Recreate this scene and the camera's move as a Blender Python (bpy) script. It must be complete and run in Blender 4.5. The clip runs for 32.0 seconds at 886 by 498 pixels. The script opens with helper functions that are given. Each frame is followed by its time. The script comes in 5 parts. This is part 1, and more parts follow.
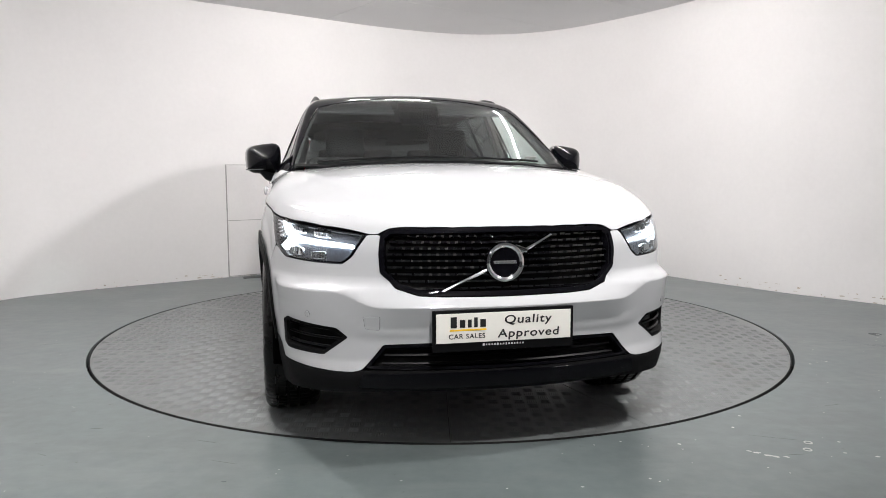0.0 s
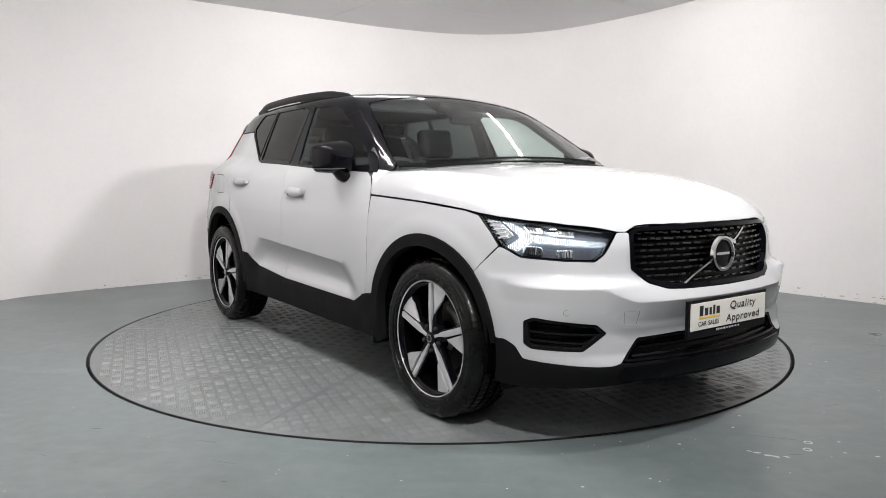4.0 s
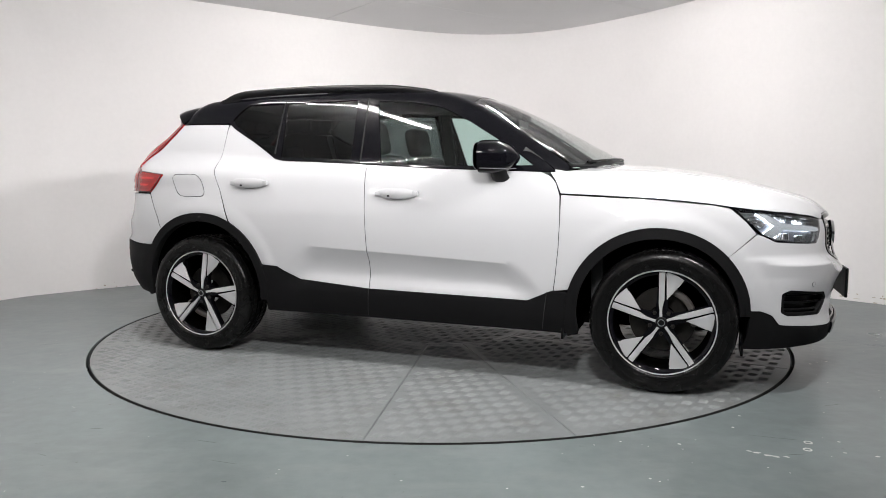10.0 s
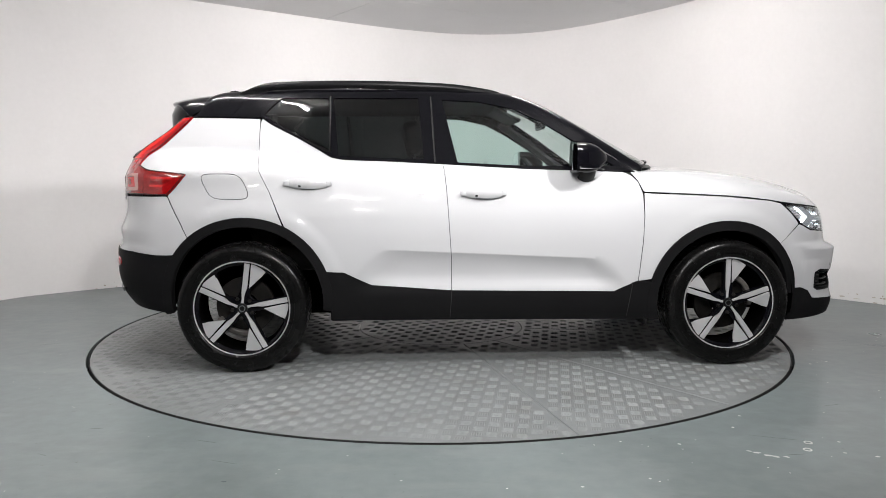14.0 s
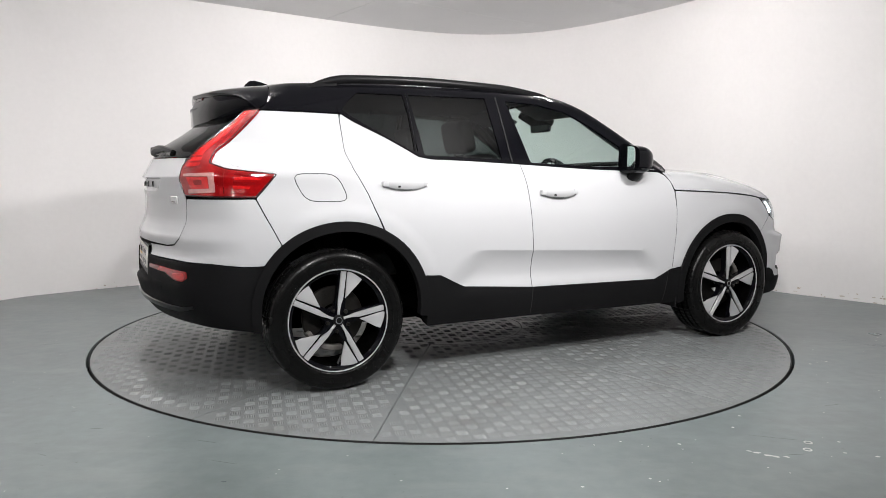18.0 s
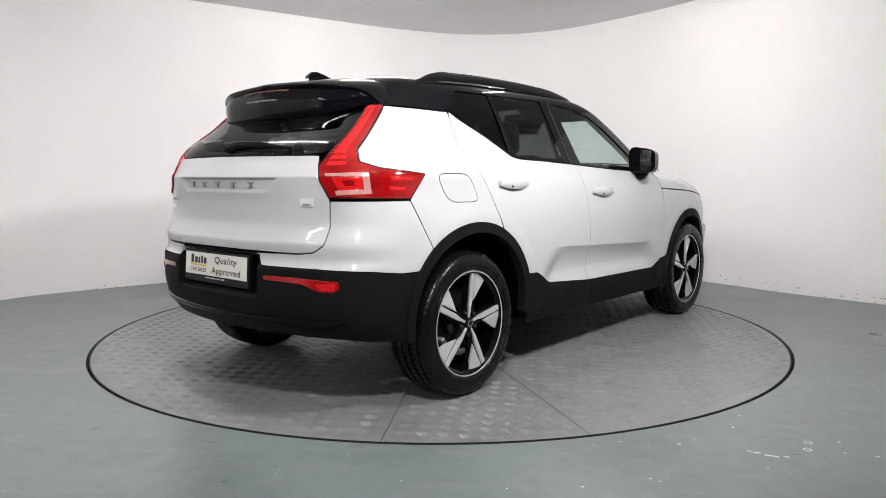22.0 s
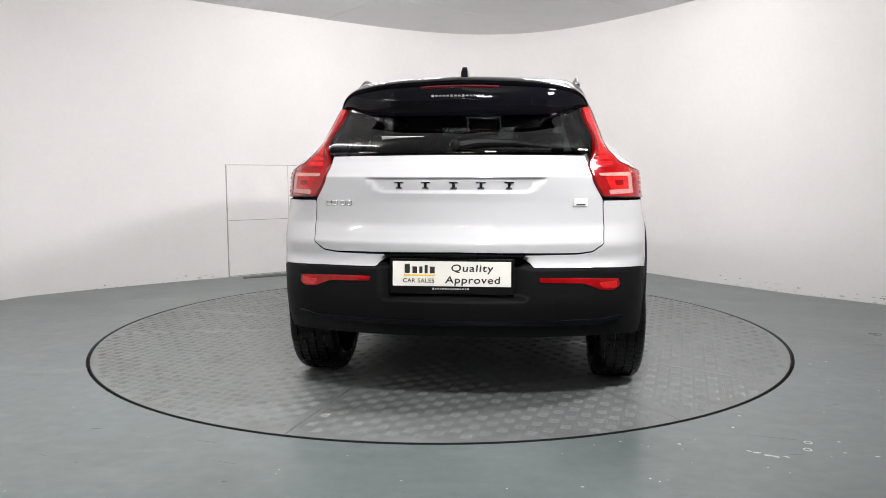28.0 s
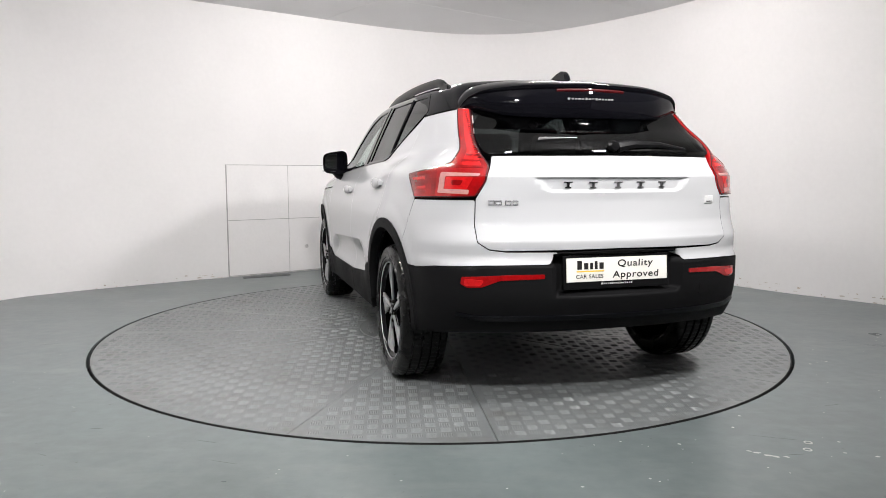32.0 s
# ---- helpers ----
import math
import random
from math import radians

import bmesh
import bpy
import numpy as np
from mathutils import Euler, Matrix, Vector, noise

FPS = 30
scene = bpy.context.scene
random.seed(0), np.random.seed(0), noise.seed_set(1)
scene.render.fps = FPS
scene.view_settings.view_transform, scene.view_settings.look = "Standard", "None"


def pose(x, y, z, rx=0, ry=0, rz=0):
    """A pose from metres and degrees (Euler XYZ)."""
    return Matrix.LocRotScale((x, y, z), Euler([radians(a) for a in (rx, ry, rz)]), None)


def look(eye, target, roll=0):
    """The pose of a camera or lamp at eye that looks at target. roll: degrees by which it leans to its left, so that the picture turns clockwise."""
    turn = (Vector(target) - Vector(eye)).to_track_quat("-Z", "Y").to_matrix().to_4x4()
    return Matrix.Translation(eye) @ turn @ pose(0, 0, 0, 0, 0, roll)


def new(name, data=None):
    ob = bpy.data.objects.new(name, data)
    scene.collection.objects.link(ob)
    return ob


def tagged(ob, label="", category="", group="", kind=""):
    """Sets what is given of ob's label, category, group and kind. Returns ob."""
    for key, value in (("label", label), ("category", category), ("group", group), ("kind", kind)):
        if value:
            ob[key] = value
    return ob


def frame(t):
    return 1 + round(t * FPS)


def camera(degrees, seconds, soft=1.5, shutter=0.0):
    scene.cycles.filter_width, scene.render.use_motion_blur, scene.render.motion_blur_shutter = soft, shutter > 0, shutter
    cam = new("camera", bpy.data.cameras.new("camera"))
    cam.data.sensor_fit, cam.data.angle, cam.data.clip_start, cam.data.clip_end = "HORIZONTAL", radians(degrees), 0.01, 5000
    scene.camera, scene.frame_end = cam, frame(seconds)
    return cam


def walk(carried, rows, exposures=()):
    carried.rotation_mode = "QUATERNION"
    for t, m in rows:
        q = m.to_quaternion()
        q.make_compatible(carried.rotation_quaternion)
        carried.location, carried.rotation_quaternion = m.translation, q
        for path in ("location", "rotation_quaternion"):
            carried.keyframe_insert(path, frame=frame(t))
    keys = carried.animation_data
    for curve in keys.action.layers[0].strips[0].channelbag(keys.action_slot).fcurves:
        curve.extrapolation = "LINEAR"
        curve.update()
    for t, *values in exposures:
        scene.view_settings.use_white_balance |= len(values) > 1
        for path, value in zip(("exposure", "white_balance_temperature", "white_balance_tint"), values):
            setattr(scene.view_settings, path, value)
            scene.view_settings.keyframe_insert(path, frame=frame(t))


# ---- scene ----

# ---- camera: it stands still ----
cam = camera(63.46, 32.0, soft=0.9)
EYE = (0.000, -5.058, 1.076)
VIEW = look(EYE, (0.0162, -0.0847, 0.5625), -0.07)
walk(cam, [(0.0, VIEW), (32.0, VIEW)])

# seconds, degrees that the turntable has turned
TURN = [(0, -0.00), (1, 5.72), (2, 11.42), (3, 17.10), (6, 34.46), (7, 40.30), (8, 46.25), (9, 51.99), (10, 57.88), (11, 63.63), (12, 69.46), (13, 75.09), (14, 80.76), (17, 98.13), (18, 103.98), (19, 109.90), (20, 115.55), (21, 121.40), (22, 127.06), (23, 132.77), (24, 138.48), (25, 144.20), (28, 161.20), (29, 166.87), (30, 172.53), (31, 178.24), (32, 183.92)]
HEADING = -77.57
OFFSET = (0.208, -0.276)

# ---- light ----
world = bpy.data.worlds.new("world")
scene.world = world
world.use_nodes = True
world.node_tree.nodes["Background"].inputs[0].default_value = (0.6, 0.63, 0.66, 1)
world.node_tree.nodes["Background"].inputs[1].default_value = 0.05
scene.view_settings.exposure = 0.0
TUBE_POWER = 224.0
FLOOD_WATTS = 70.0


# ---- materials ----
def mat(name, col, rough=0.5, metal=0.0, coat=0.0, var=0.12, scale=6.0, fine=90.0, bump=0.0, rvar=0.1, emit=0.0, spec=0.5, rand=0.0, dirt=None, speck=None):
    """A principled surface with stains and grain at two scales."""
    m = bpy.data.materials.new(name)
    m.use_nodes = True
    nt = m.node_tree
    b = nt.nodes["Principled BSDF"]
    b.inputs["Metallic"].default_value = metal
    b.inputs["Coat Weight"].default_value = coat
    b.inputs["Coat Roughness"].default_value = 0.015
    b.inputs["Specular IOR Level"].default_value = spec
    tc = nt.nodes.new("ShaderNodeTexCoord")
    n1 = nt.nodes.new("ShaderNodeTexNoise")
    n1.inputs["Scale"].default_value, n1.inputs["Detail"].default_value = scale, 5
    n2 = nt.nodes.new("ShaderNodeTexNoise")
    n2.inputs["Scale"].default_value, n2.inputs["Detail"].default_value = fine, 3
    nt.links.new(tc.outputs["Object"], n1.inputs["Vector"])
    nt.links.new(tc.outputs["Object"], n2.inputs["Vector"])
    add = nt.nodes.new("ShaderNodeMath")
    add.operation = "ADD"
    half = nt.nodes.new("ShaderNodeMath")
    half.operation = "MULTIPLY"
    half.inputs[1].default_value = 0.5
    nt.links.new(n1.outputs["Fac"], add.inputs[0])
    nt.links.new(n2.outputs["Fac"], half.inputs[0])
    nt.links.new(half.outputs[0], add.inputs[1])
    mp = nt.nodes.new("ShaderNodeMapRange")
    mp.inputs[1].default_value, mp.inputs[2].default_value = 0.45, 1.05
    mp.inputs[3].default_value, mp.inputs[4].default_value = 1 - var, 1 + var
    nt.links.new(add.outputs[0], mp.inputs[0])
    last = mp.outputs[0]
    if rand:
        oi = nt.nodes.new("ShaderNodeObjectInfo")
        rr = nt.nodes.new("ShaderNodeMapRange")
        rr.inputs[3].default_value, rr.inputs[4].default_value = 1 - rand, 1 + rand
        nt.links.new(oi.outputs["Random"], rr.inputs[0])
        mul = nt.nodes.new("ShaderNodeMath")
        mul.operation = "MULTIPLY"
        nt.links.new(last, mul.inputs[0])
        nt.links.new(rr.outputs[0], mul.inputs[1])
        last = mul.outputs[0]
    mix = nt.nodes.new("ShaderNodeVectorMath")
    mix.operation = "SCALE"
    mix.inputs[0].default_value = col[:3]
    nt.links.new(last, mix.inputs["Scale"])
    tone = mix.outputs[0]
    for stain in (dirt, speck):
        if stain:
            # stains of another colour where a stretched noise runs high
            colour, size, low, high, amount, stretch = stain
            mg = nt.nodes.new("ShaderNodeMapping")
            mg.inputs["Scale"].default_value = stretch
            nt.links.new(tc.outputs["Object"], mg.inputs["Vector"])
            n3 = nt.nodes.new("ShaderNodeTexNoise")
            n3.inputs["Scale"].default_value, n3.inputs["Detail"].default_value, n3.inputs["Roughness"].default_value = size, 6, 0.65
            nt.links.new(mg.outputs[0], n3.inputs["Vector"])
            m3 = nt.nodes.new("ShaderNodeMapRange")
            m3.inputs[1].default_value, m3.inputs[2].default_value, m3.inputs[3].default_value, m3.inputs[4].default_value = low, high, 0.0, amount
            nt.links.new(n3.outputs["Fac"], m3.inputs[0])
            cm = nt.nodes.new("ShaderNodeMix")
            cm.data_type = "RGBA"
            cm.inputs["B"].default_value = (*colour, 1)
            nt.links.new(m3.outputs[0], cm.inputs["Factor"])
            nt.links.new(tone, cm.inputs["A"])
            tone = cm.outputs["Result"]
    nt.links.new(tone, b.inputs["Base Color"])
    rm = nt.nodes.new("ShaderNodeMapRange")
    rm.inputs[1].default_value, rm.inputs[2].default_value = 0.3, 0.7
    rm.inputs[3].default_value, rm.inputs[4].default_value = max(rough * (1 - rvar), 0.0), min(rough * (1 + rvar), 1.0)
    nt.links.new(n1.outputs["Fac"], rm.inputs[0])
    nt.links.new(rm.outputs[0], b.inputs["Roughness"])
    if bump:
        bp = nt.nodes.new("ShaderNodeBump")
        bp.inputs["Strength"].default_value, bp.inputs["Distance"].default_value = 1.0, bump
        nt.links.new(n2.outputs["Fac"], bp.inputs["Height"])
        nt.links.new(bp.outputs[0], b.inputs["Normal"])
    if emit:
        b.inputs["Emission Color"].default_value = (*col[:3], 1)
        b.inputs["Emission Strength"].default_value = emit
    return m


def glass(name, tint, gloss=0.9):
    """Thin tinted glass: a clear tint under a mirror that grows at grazing angles."""
    m = bpy.data.materials.new(name)
    m.use_nodes = True
    nt = m.node_tree
    nt.nodes.remove(nt.nodes["Principled BSDF"])
    out = nt.nodes["Material Output"]
    tr = nt.nodes.new("ShaderNodeBsdfTransparent")
    tr.inputs[0].default_value = (*tint, 1)
    gl = nt.nodes.new("ShaderNodeBsdfGlossy")
    gl.inputs["Roughness"].default_value = 0.015
    gl.inputs["Color"].default_value = (gloss, gloss, gloss, 1)
    lw = nt.nodes.new("ShaderNodeLayerWeight")
    lw.inputs[0].default_value = 0.5
    pw = nt.nodes.new("ShaderNodeMath")
    pw.operation = "POWER"
    pw.inputs[1].default_value = 5.0
    nt.links.new(lw.outputs["Facing"], pw.inputs[0])
    fr = nt.nodes.new("ShaderNodeMath")
    fr.operation = "MULTIPLY_ADD"
    fr.inputs[1].default_value, fr.inputs[2].default_value = 0.94, 0.05
    nt.links.new(pw.outputs[0], fr.inputs[0])
    mx = nt.nodes.new("ShaderNodeMixShader")
    nt.links.new(fr.outputs[0], mx.inputs[0])
    nt.links.new(tr.outputs[0], mx.inputs[1])
    nt.links.new(gl.outputs[0], mx.inputs[2])
    nt.links.new(mx.outputs[0], out.inputs[0])
    return m


def lamp_mat(name, col, power):
    m = bpy.data.materials.new(name)
    m.use_nodes = True
    b = m.node_tree.nodes["Principled BSDF"]
    b.inputs["Base Color"].default_value = (*col, 1)
    b.inputs["Emission Color"].default_value = (*col, 1)
    b.inputs["Emission Strength"].default_value = power
    return m


WALL = mat("white wall paint", (0.90, 0.88, 0.875), 0.7, var=0.03, scale=1.2, fine=25, bump=0.0006, rvar=0.1)
PANEL = mat("painted hatch board", (0.89, 0.87, 0.865), 0.55, var=0.04, scale=3, fine=40, bump=0.0003)
JOINT = mat("grey joint", (0.40, 0.39, 0.38), 0.8, var=0.3, scale=20)
CEIL = mat("off-white ceiling board", (0.76, 0.755, 0.76), 0.8, var=0.03, scale=2, fine=60)
DARK = mat("dark grey hall paint", (0.045, 0.045, 0.05), 0.8, var=0.15, scale=1)
PAINT = mat("pale silver car paint", (0.465, 0.47, 0.482), 0.60, 0.08, 1.0, var=0.015, scale=2, fine=900, rvar=0.03, spec=0.2)
GLOSS = mat("gloss black paint", (0.003, 0.003, 0.0042), 0.04, 0, 0.11, var=0.1, rvar=0.05, spec=0.09)
PLASTIC = mat("grained black plastic", (0.006, 0.006, 0.0065), 0.62, var=0.12, scale=5, fine=700, bump=0.0004, spec=0.08)
SATIN = mat("satin black plastic", (0.005, 0.005, 0.0055), 0.32, var=0.1, fine=300, spec=0.14)
RUBBER = mat("tyre rubber", (0.0035, 0.0035, 0.0035), 0.27, var=0.25, scale=9, fine=160, bump=0.0002, spec=0.2)
LINER = mat("felt arch liner", (0.0015, 0.0015, 0.0015), 0.95, var=0.3, scale=20, spec=0.0)
ALLOY = mat("diamond-cut alloy", (0.64, 0.64, 0.65), 0.34, 0.6, 0.2, var=0.05, fine=400)
STEEL = mat("brake steel", (0.035, 0.033, 0.031), 0.55, 1.0, var=0.25, scale=20)
CALIPER = mat("cast caliper metal", (0.16, 0.15, 0.14), 0.5, 0.5, var=0.2, scale=30)
SHINE = mat("polished black slat", (0.004, 0.004, 0.005), 0.06, 0, 0.9, var=0.1, spec=0.5)
DARKCHROME = mat("grey chrome", (0.30, 0.30, 0.31), 0.12, 1.0, var=0.05)
CHROME = mat("bright chrome", (0.82, 0.82, 0.83), 0.07, 1.0, var=0.02)
BOWL = mat("grey lamp bowl", (0.09, 0.095, 0.11), 0.25, 0.3, 0.3, var=0.2, scale=30)
REFLECTOR = mat("lamp reflector", (0.70, 0.72, 0.75), 0.16, 1.0, var=0.4, scale=60)
SILVER = mat("satin silver trim", (0.62, 0.62, 0.63), 0.25, 0.9, var=0.03)
RED = mat("red lamp plastic", (0.25, 0.003, 0.004), 0.06, 0, 0.6, var=0.35, scale=14, fine=120, spec=0.35)
DEEPRED = mat("deep red lamp plastic", (0.20, 0.003, 0.004), 0.12, 0, 0.3, var=0.2, scale=30, spec=0.35)
PALERED = mat("clear lamp plastic over red", (0.42, 0.20, 0.185), 0.12, 0, 0.3, var=0.2, scale=30)
BRIGHTRED = mat("bright red lamp plastic", (0.50, 0.009, 0.010), 0.06, 0, 0.5, var=0.25, scale=40, spec=0.35)
DARKRED = mat("unlit dark red plastic", (0.05, 0.003, 0.004), 0.2, 0, 0.3, var=0.1)
CLOTH = mat("charcoal seat fabric", (0.013, 0.013, 0.015), 0.85, var=0.15, scale=10, fine=400, bump=0.0005)
TRIMGREY = mat("dark cabin plastic", (0.018, 0.018, 0.02), 0.6, var=0.1)
LINING = mat("charcoal headlining", (0.035, 0.035, 0.037), 0.9, var=0.05)
WHITE = mat("white plate film", (0.78, 0.76, 0.71), 0.3, var=0.02)
INK = mat("black print", (0.012, 0.012, 0.012), 0.4, var=0.05)
YELLOW = mat("yellow print", (0.85, 0.55, 0.03), 0.4, var=0.05)
DIMPRINT = mat("dim grey print", (0.20, 0.20, 0.20), 0.5, var=0.3, scale=200)
PALEPRINT = mat("pale print", (0.6, 0.6, 0.6), 0.5, var=0.05)
SCREEN_GLASS = glass("windscreen glass", (0.84, 0.90, 0.88))
SIDE_GLASS = glass("clear side glass", (0.70, 0.82, 0.79), 0.6)
TAIL_GLASS = glass("dark tailgate glass", (0.045, 0.05, 0.052), 0.6)
PRIVACY = glass("dark privacy glass", (0.085, 0.10, 0.10), 0.6)
LENS = glass("clear lamp lens", (0.93, 0.95, 0.97))
DRL = lamp_mat("daytime running light", (0.88, 0.95, 1.0), 9.0)
TUBE = lamp_mat("fluorescent tube", (1.0, 0.968, 0.952), TUBE_POWER)
SOFT_TUBE = lamp_mat("dim fluorescent tube", (1.0, 0.968, 0.952), TUBE_POWER * 0.42)
DIM_TUBE = lamp_mat("faint fluorescent tube", (1.0, 0.968, 0.952), TUBE_POWER * 0.4)
MIRROR = mat("mirror", (0.85, 0.87, 0.88), 0.02, 1.0, var=0.0)


def floor_mat():
    m = mat("grey-green floor paint", (0.150, 0.176, 0.177), 0.34, var=0.24, scale=1.6, fine=14, bump=0.0007, rvar=0.2,
            dirt=((0.20, 0.225, 0.225), 2.2, 0.52, 0.75, 0.8, (1.0, 2.6, 1)), speck=((0.06, 0.062, 0.055), 26, 0.66, 0.74, 0.8, (1, 1, 1)))
    return m


FLOOR = floor_mat()
PLATE = mat("worn grey tread plate", (0.180, 0.192, 0.193), 0.38, 0.0, var=0.14, scale=4, fine=40, bump=0.0003, rvar=0.15, rand=0.05,
            dirt=((0.10, 0.092, 0.080), 3.5, 0.54, 0.78, 0.7, (1, 1, 1)), speck=((0.05, 0.05, 0.048), 30, 0.68, 0.76, 0.8, (1, 1, 1)))
GAP = mat("dark gap", (0.01, 0.01, 0.01), 0.9)
MIDGREY = mat("plain mid grey", (0.22, 0.23, 0.24), 0.4, 0.3, var=0.05)
SMUDGE = mat("grey rub mark", (0.60, 0.58, 0.57), 0.7, var=0.3, scale=40)
TRAY = mat("dull grey steel", (0.10, 0.105, 0.105), 0.5, 0.2, var=0.15, scale=8)
SCUFF = mat("brown rub mark", (0.58, 0.51, 0.45), 0.8, var=0.3, scale=20)
SCRAPE = mat("dark scrape", (0.075, 0.085, 0.085), 0.6, var=0.3, scale=20)
FLECK = mat("pale paint flecks", (0.62, 0.62, 0.6), 0.5, var=0.2)


# ---- mesh helpers ----
def mesh(name, verts, faces, material, parent=None, label="", smooth=False, norms=None):
    me = bpy.data.meshes.new(name)
    me.from_pydata([tuple(map(float, v)) for v in verts], [], [tuple(map(int, f)) for f in faces])
    me.update()
    if smooth:
        me.polygons.foreach_set("use_smooth", [True] * len(me.polygons))
    if norms is not None:
        me.normals_split_custom_set_from_vertices([tuple(map(float, n)) for n in norms])
    for m in material if isinstance(material, (list, tuple)) else [material]:
        me.materials.append(m)
    ob = new(name, me)
    if parent is not None:
        ob.parent = parent
    if label:
        tagged(ob, label)
    return ob


def part(name, bm, material, parent=None, label="", smooth=False):
    me = bpy.data.meshes.new(name)
    bm.normal_update()
    bm.to_mesh(me)
    bm.free()
    if smooth:
        me.polygons.foreach_set("use_smooth", [True] * len(me.polygons))
        me.set_sharp_from_angle(angle=radians(40))
    me.materials.append(material)
    ob = new(name, me)
    if parent is not None:
        ob.parent = parent
    if label:
        tagged(ob, label)
    return ob


def box(size, at=(0, 0, 0), bevel=0.0, turn=None, segments=2, bm=None):
    made = bm or bmesh.new()
    m = Matrix.Translation(at) @ (turn or Matrix()) @ Matrix.Diagonal((*size, 1))
    r = bmesh.ops.create_cube(made, size=1.0, matrix=m)
    if bevel:
        es = list({e for v in r["verts"] for e in v.link_edges})
        bmesh.ops.bevel(made, geom=es, offset=bevel, segments=segments, affect="EDGES", profile=0.6)
    return made


def lathe(profile, n, a0=0.0, a1=2 * math.pi, bm=None):
    """Turn (radius, y) points about the y axis."""
    made = bm or bmesh.new()
    full = abs(a1 - a0) > 6.28
    rings = []
    for i in range(n if full else n + 1):
        a = a0 + (a1 - a0) * i / n
        rings.append([made.verts.new((r * math.cos(a), y, r * math.sin(a))) for r, y in profile])
    for i in range(n):
        p, q = rings[i], rings[(i + 1) % len(rings)]
        for j in range(len(profile) - 1):
            made.faces.new((p[j], p[j + 1], q[j + 1], q[j]))
    return made


def tube(points, radius, sides=8, flat=1.0, bm=None):
    """A bar of round section along points; flat scales its height."""
    made = bm or bmesh.new()
    pts = [Vector(p) for p in points]
    rings = []
    for i, p in enumerate(pts):
        d = (pts[min(i + 1, len(pts) - 1)] - pts[max(i - 1, 0)]).normalized()
        side = d.cross(Vector((0, 0, 1)))
        side = side.normalized() if side.length > 1e-4 else Vector((1, 0, 0))
        up = side.cross(d).normalized()
        r = radius[i] if isinstance(radius, (list, tuple)) else radius
        rings.append([made.verts.new(p + side * (r * math.cos(6.2832 * k / sides)) + up * (r * flat * math.sin(6.2832 * k / sides))) for k in range(sides)])
    for p, q in zip(rings, rings[1:]):
        for k in range(sides):
            made.faces.new((p[k], p[(k + 1) % sides], q[(k + 1) % sides], q[k]))
    made.faces.new(rings[0][::-1])
    made.faces.new(rings[-1])
    return made


def prism(poly, h, to=None, bevel=0.0):
    """A plate: a 2D outline with thickness h, placed by to((a, b, c))."""
    made = bmesh.new()
    lo = [made.verts.new((a, b, 0)) for a, b in poly]
    hi = [made.verts.new((a, b, h)) for a, b in poly]
    made.faces.new(lo[::-1])
    top = made.faces.new(hi)
    for i in range(len(poly)):
        j = (i + 1) % len(poly)
        made.faces.new((lo[i], lo[j], hi[j], hi[i]))
    if bevel:
        bmesh.ops.bevel(made, geom=list(top.edges), offset=bevel, segments=2, affect="EDGES")
    if to:
        for v in made.verts:
            v.co = to(v.co)
    bmesh.ops.recalc_face_normals(made, faces=made.faces)
    return made


def words(text, size, material, parent, m, name="print", label="", wide=0.0, bold=0.02, shear=0.07):
    """Flat lettering, thickened by close copies; wide sets its length."""
    cu = bpy.data.curves.new("text", "FONT")
    cu.body, cu.size, cu.align_x, cu.align_y, cu.space_character, cu.shear = text, size, "CENTER", "CENTER", 1.1, shear
    ob = bpy.data.objects.new("text", cu)
    scene.collection.objects.link(ob)
    me = bpy.data.meshes.new_from_object(ob.evaluated_get(bpy.context.evaluated_depsgraph_get()))
    bpy.data.objects.remove(ob)
    bpy.data.curves.remove(cu)
    co = np.array([v.co[:] for v in me.vertices])
    lo, hi = co[:, 0].min(), co[:, 0].max()
    co[:, 0] = (co[:, 0] - (lo + hi) / 2) * (wide / (hi - lo) if wide else 1)
    faces = [tuple(p.vertices) for p in me.polygons]
    bpy.data.meshes.remove(me)
    vs, fs = [], []
    for k, (dx, dy) in enumerate(((0, 0), (1, 0), (-1, 0), (0, 1), (0, -1))):
        b = len(vs)
        vs += [m @ Vector((x + dx * size * bold, y + dy * size * bold, 0.0001 * k)) for x, y, z in co]
        fs += [tuple(b + i for i in f) for f in faces]
    return mesh(name, vs, fs, material, parent, label)




# ---- the room ----
HIGH = 2.81
BACK = [(-3.95, -9.5), (-4.35, -6.0), (-4.45, -2.5), (-4.25, -0.3), (-3.82, 1.06), (-3.50, 1.49), (-3.14, 1.80), (-2.74, 2.12), (-2.25, 2.48),
        (-1.69, 2.88), (-1.15, 3.285), (-0.535, 3.70), (0.05, 3.97), (0.55, 4.06), (1.05, 3.97), (1.50, 3.70), (1.92, 3.25), (2.28, 2.76),
        (2.63, 2.18), (2.86, 1.84), (3.18, 1.37), (3.50, 1.01), (3.90, 0.48), (4.35, -0.6), (4.5, -2.5), (4.35, -6.0), (3.95, -9.5)]


def smooth_line(pts, n):
    out = []
    for i in range(len(pts) - 1):
        p0, p1, p2, p3 = (Vector(pts[max(0, min(len(pts) - 1, k))]) for k in (i - 1, i, i + 1, i + 2))
        for k in range(n):
            t = k / n
            out.append(0.5 * ((2 * p1) + (p2 - p0) * t + (2 * p0 - 5 * p1 + 4 * p2 - p3) * t * t + (3 * p1 - p0 - 3 * p2 + p3) * t ** 3))
    out.append(Vector(pts[-1]))
    return out


LINE = smooth_line(BACK, 8)


def outward(line, i):
    d = line[min(i + 1, len(line) - 1)] - line[max(i - 1, 0)]
    return Vector((-d.y, d.x)).normalized()


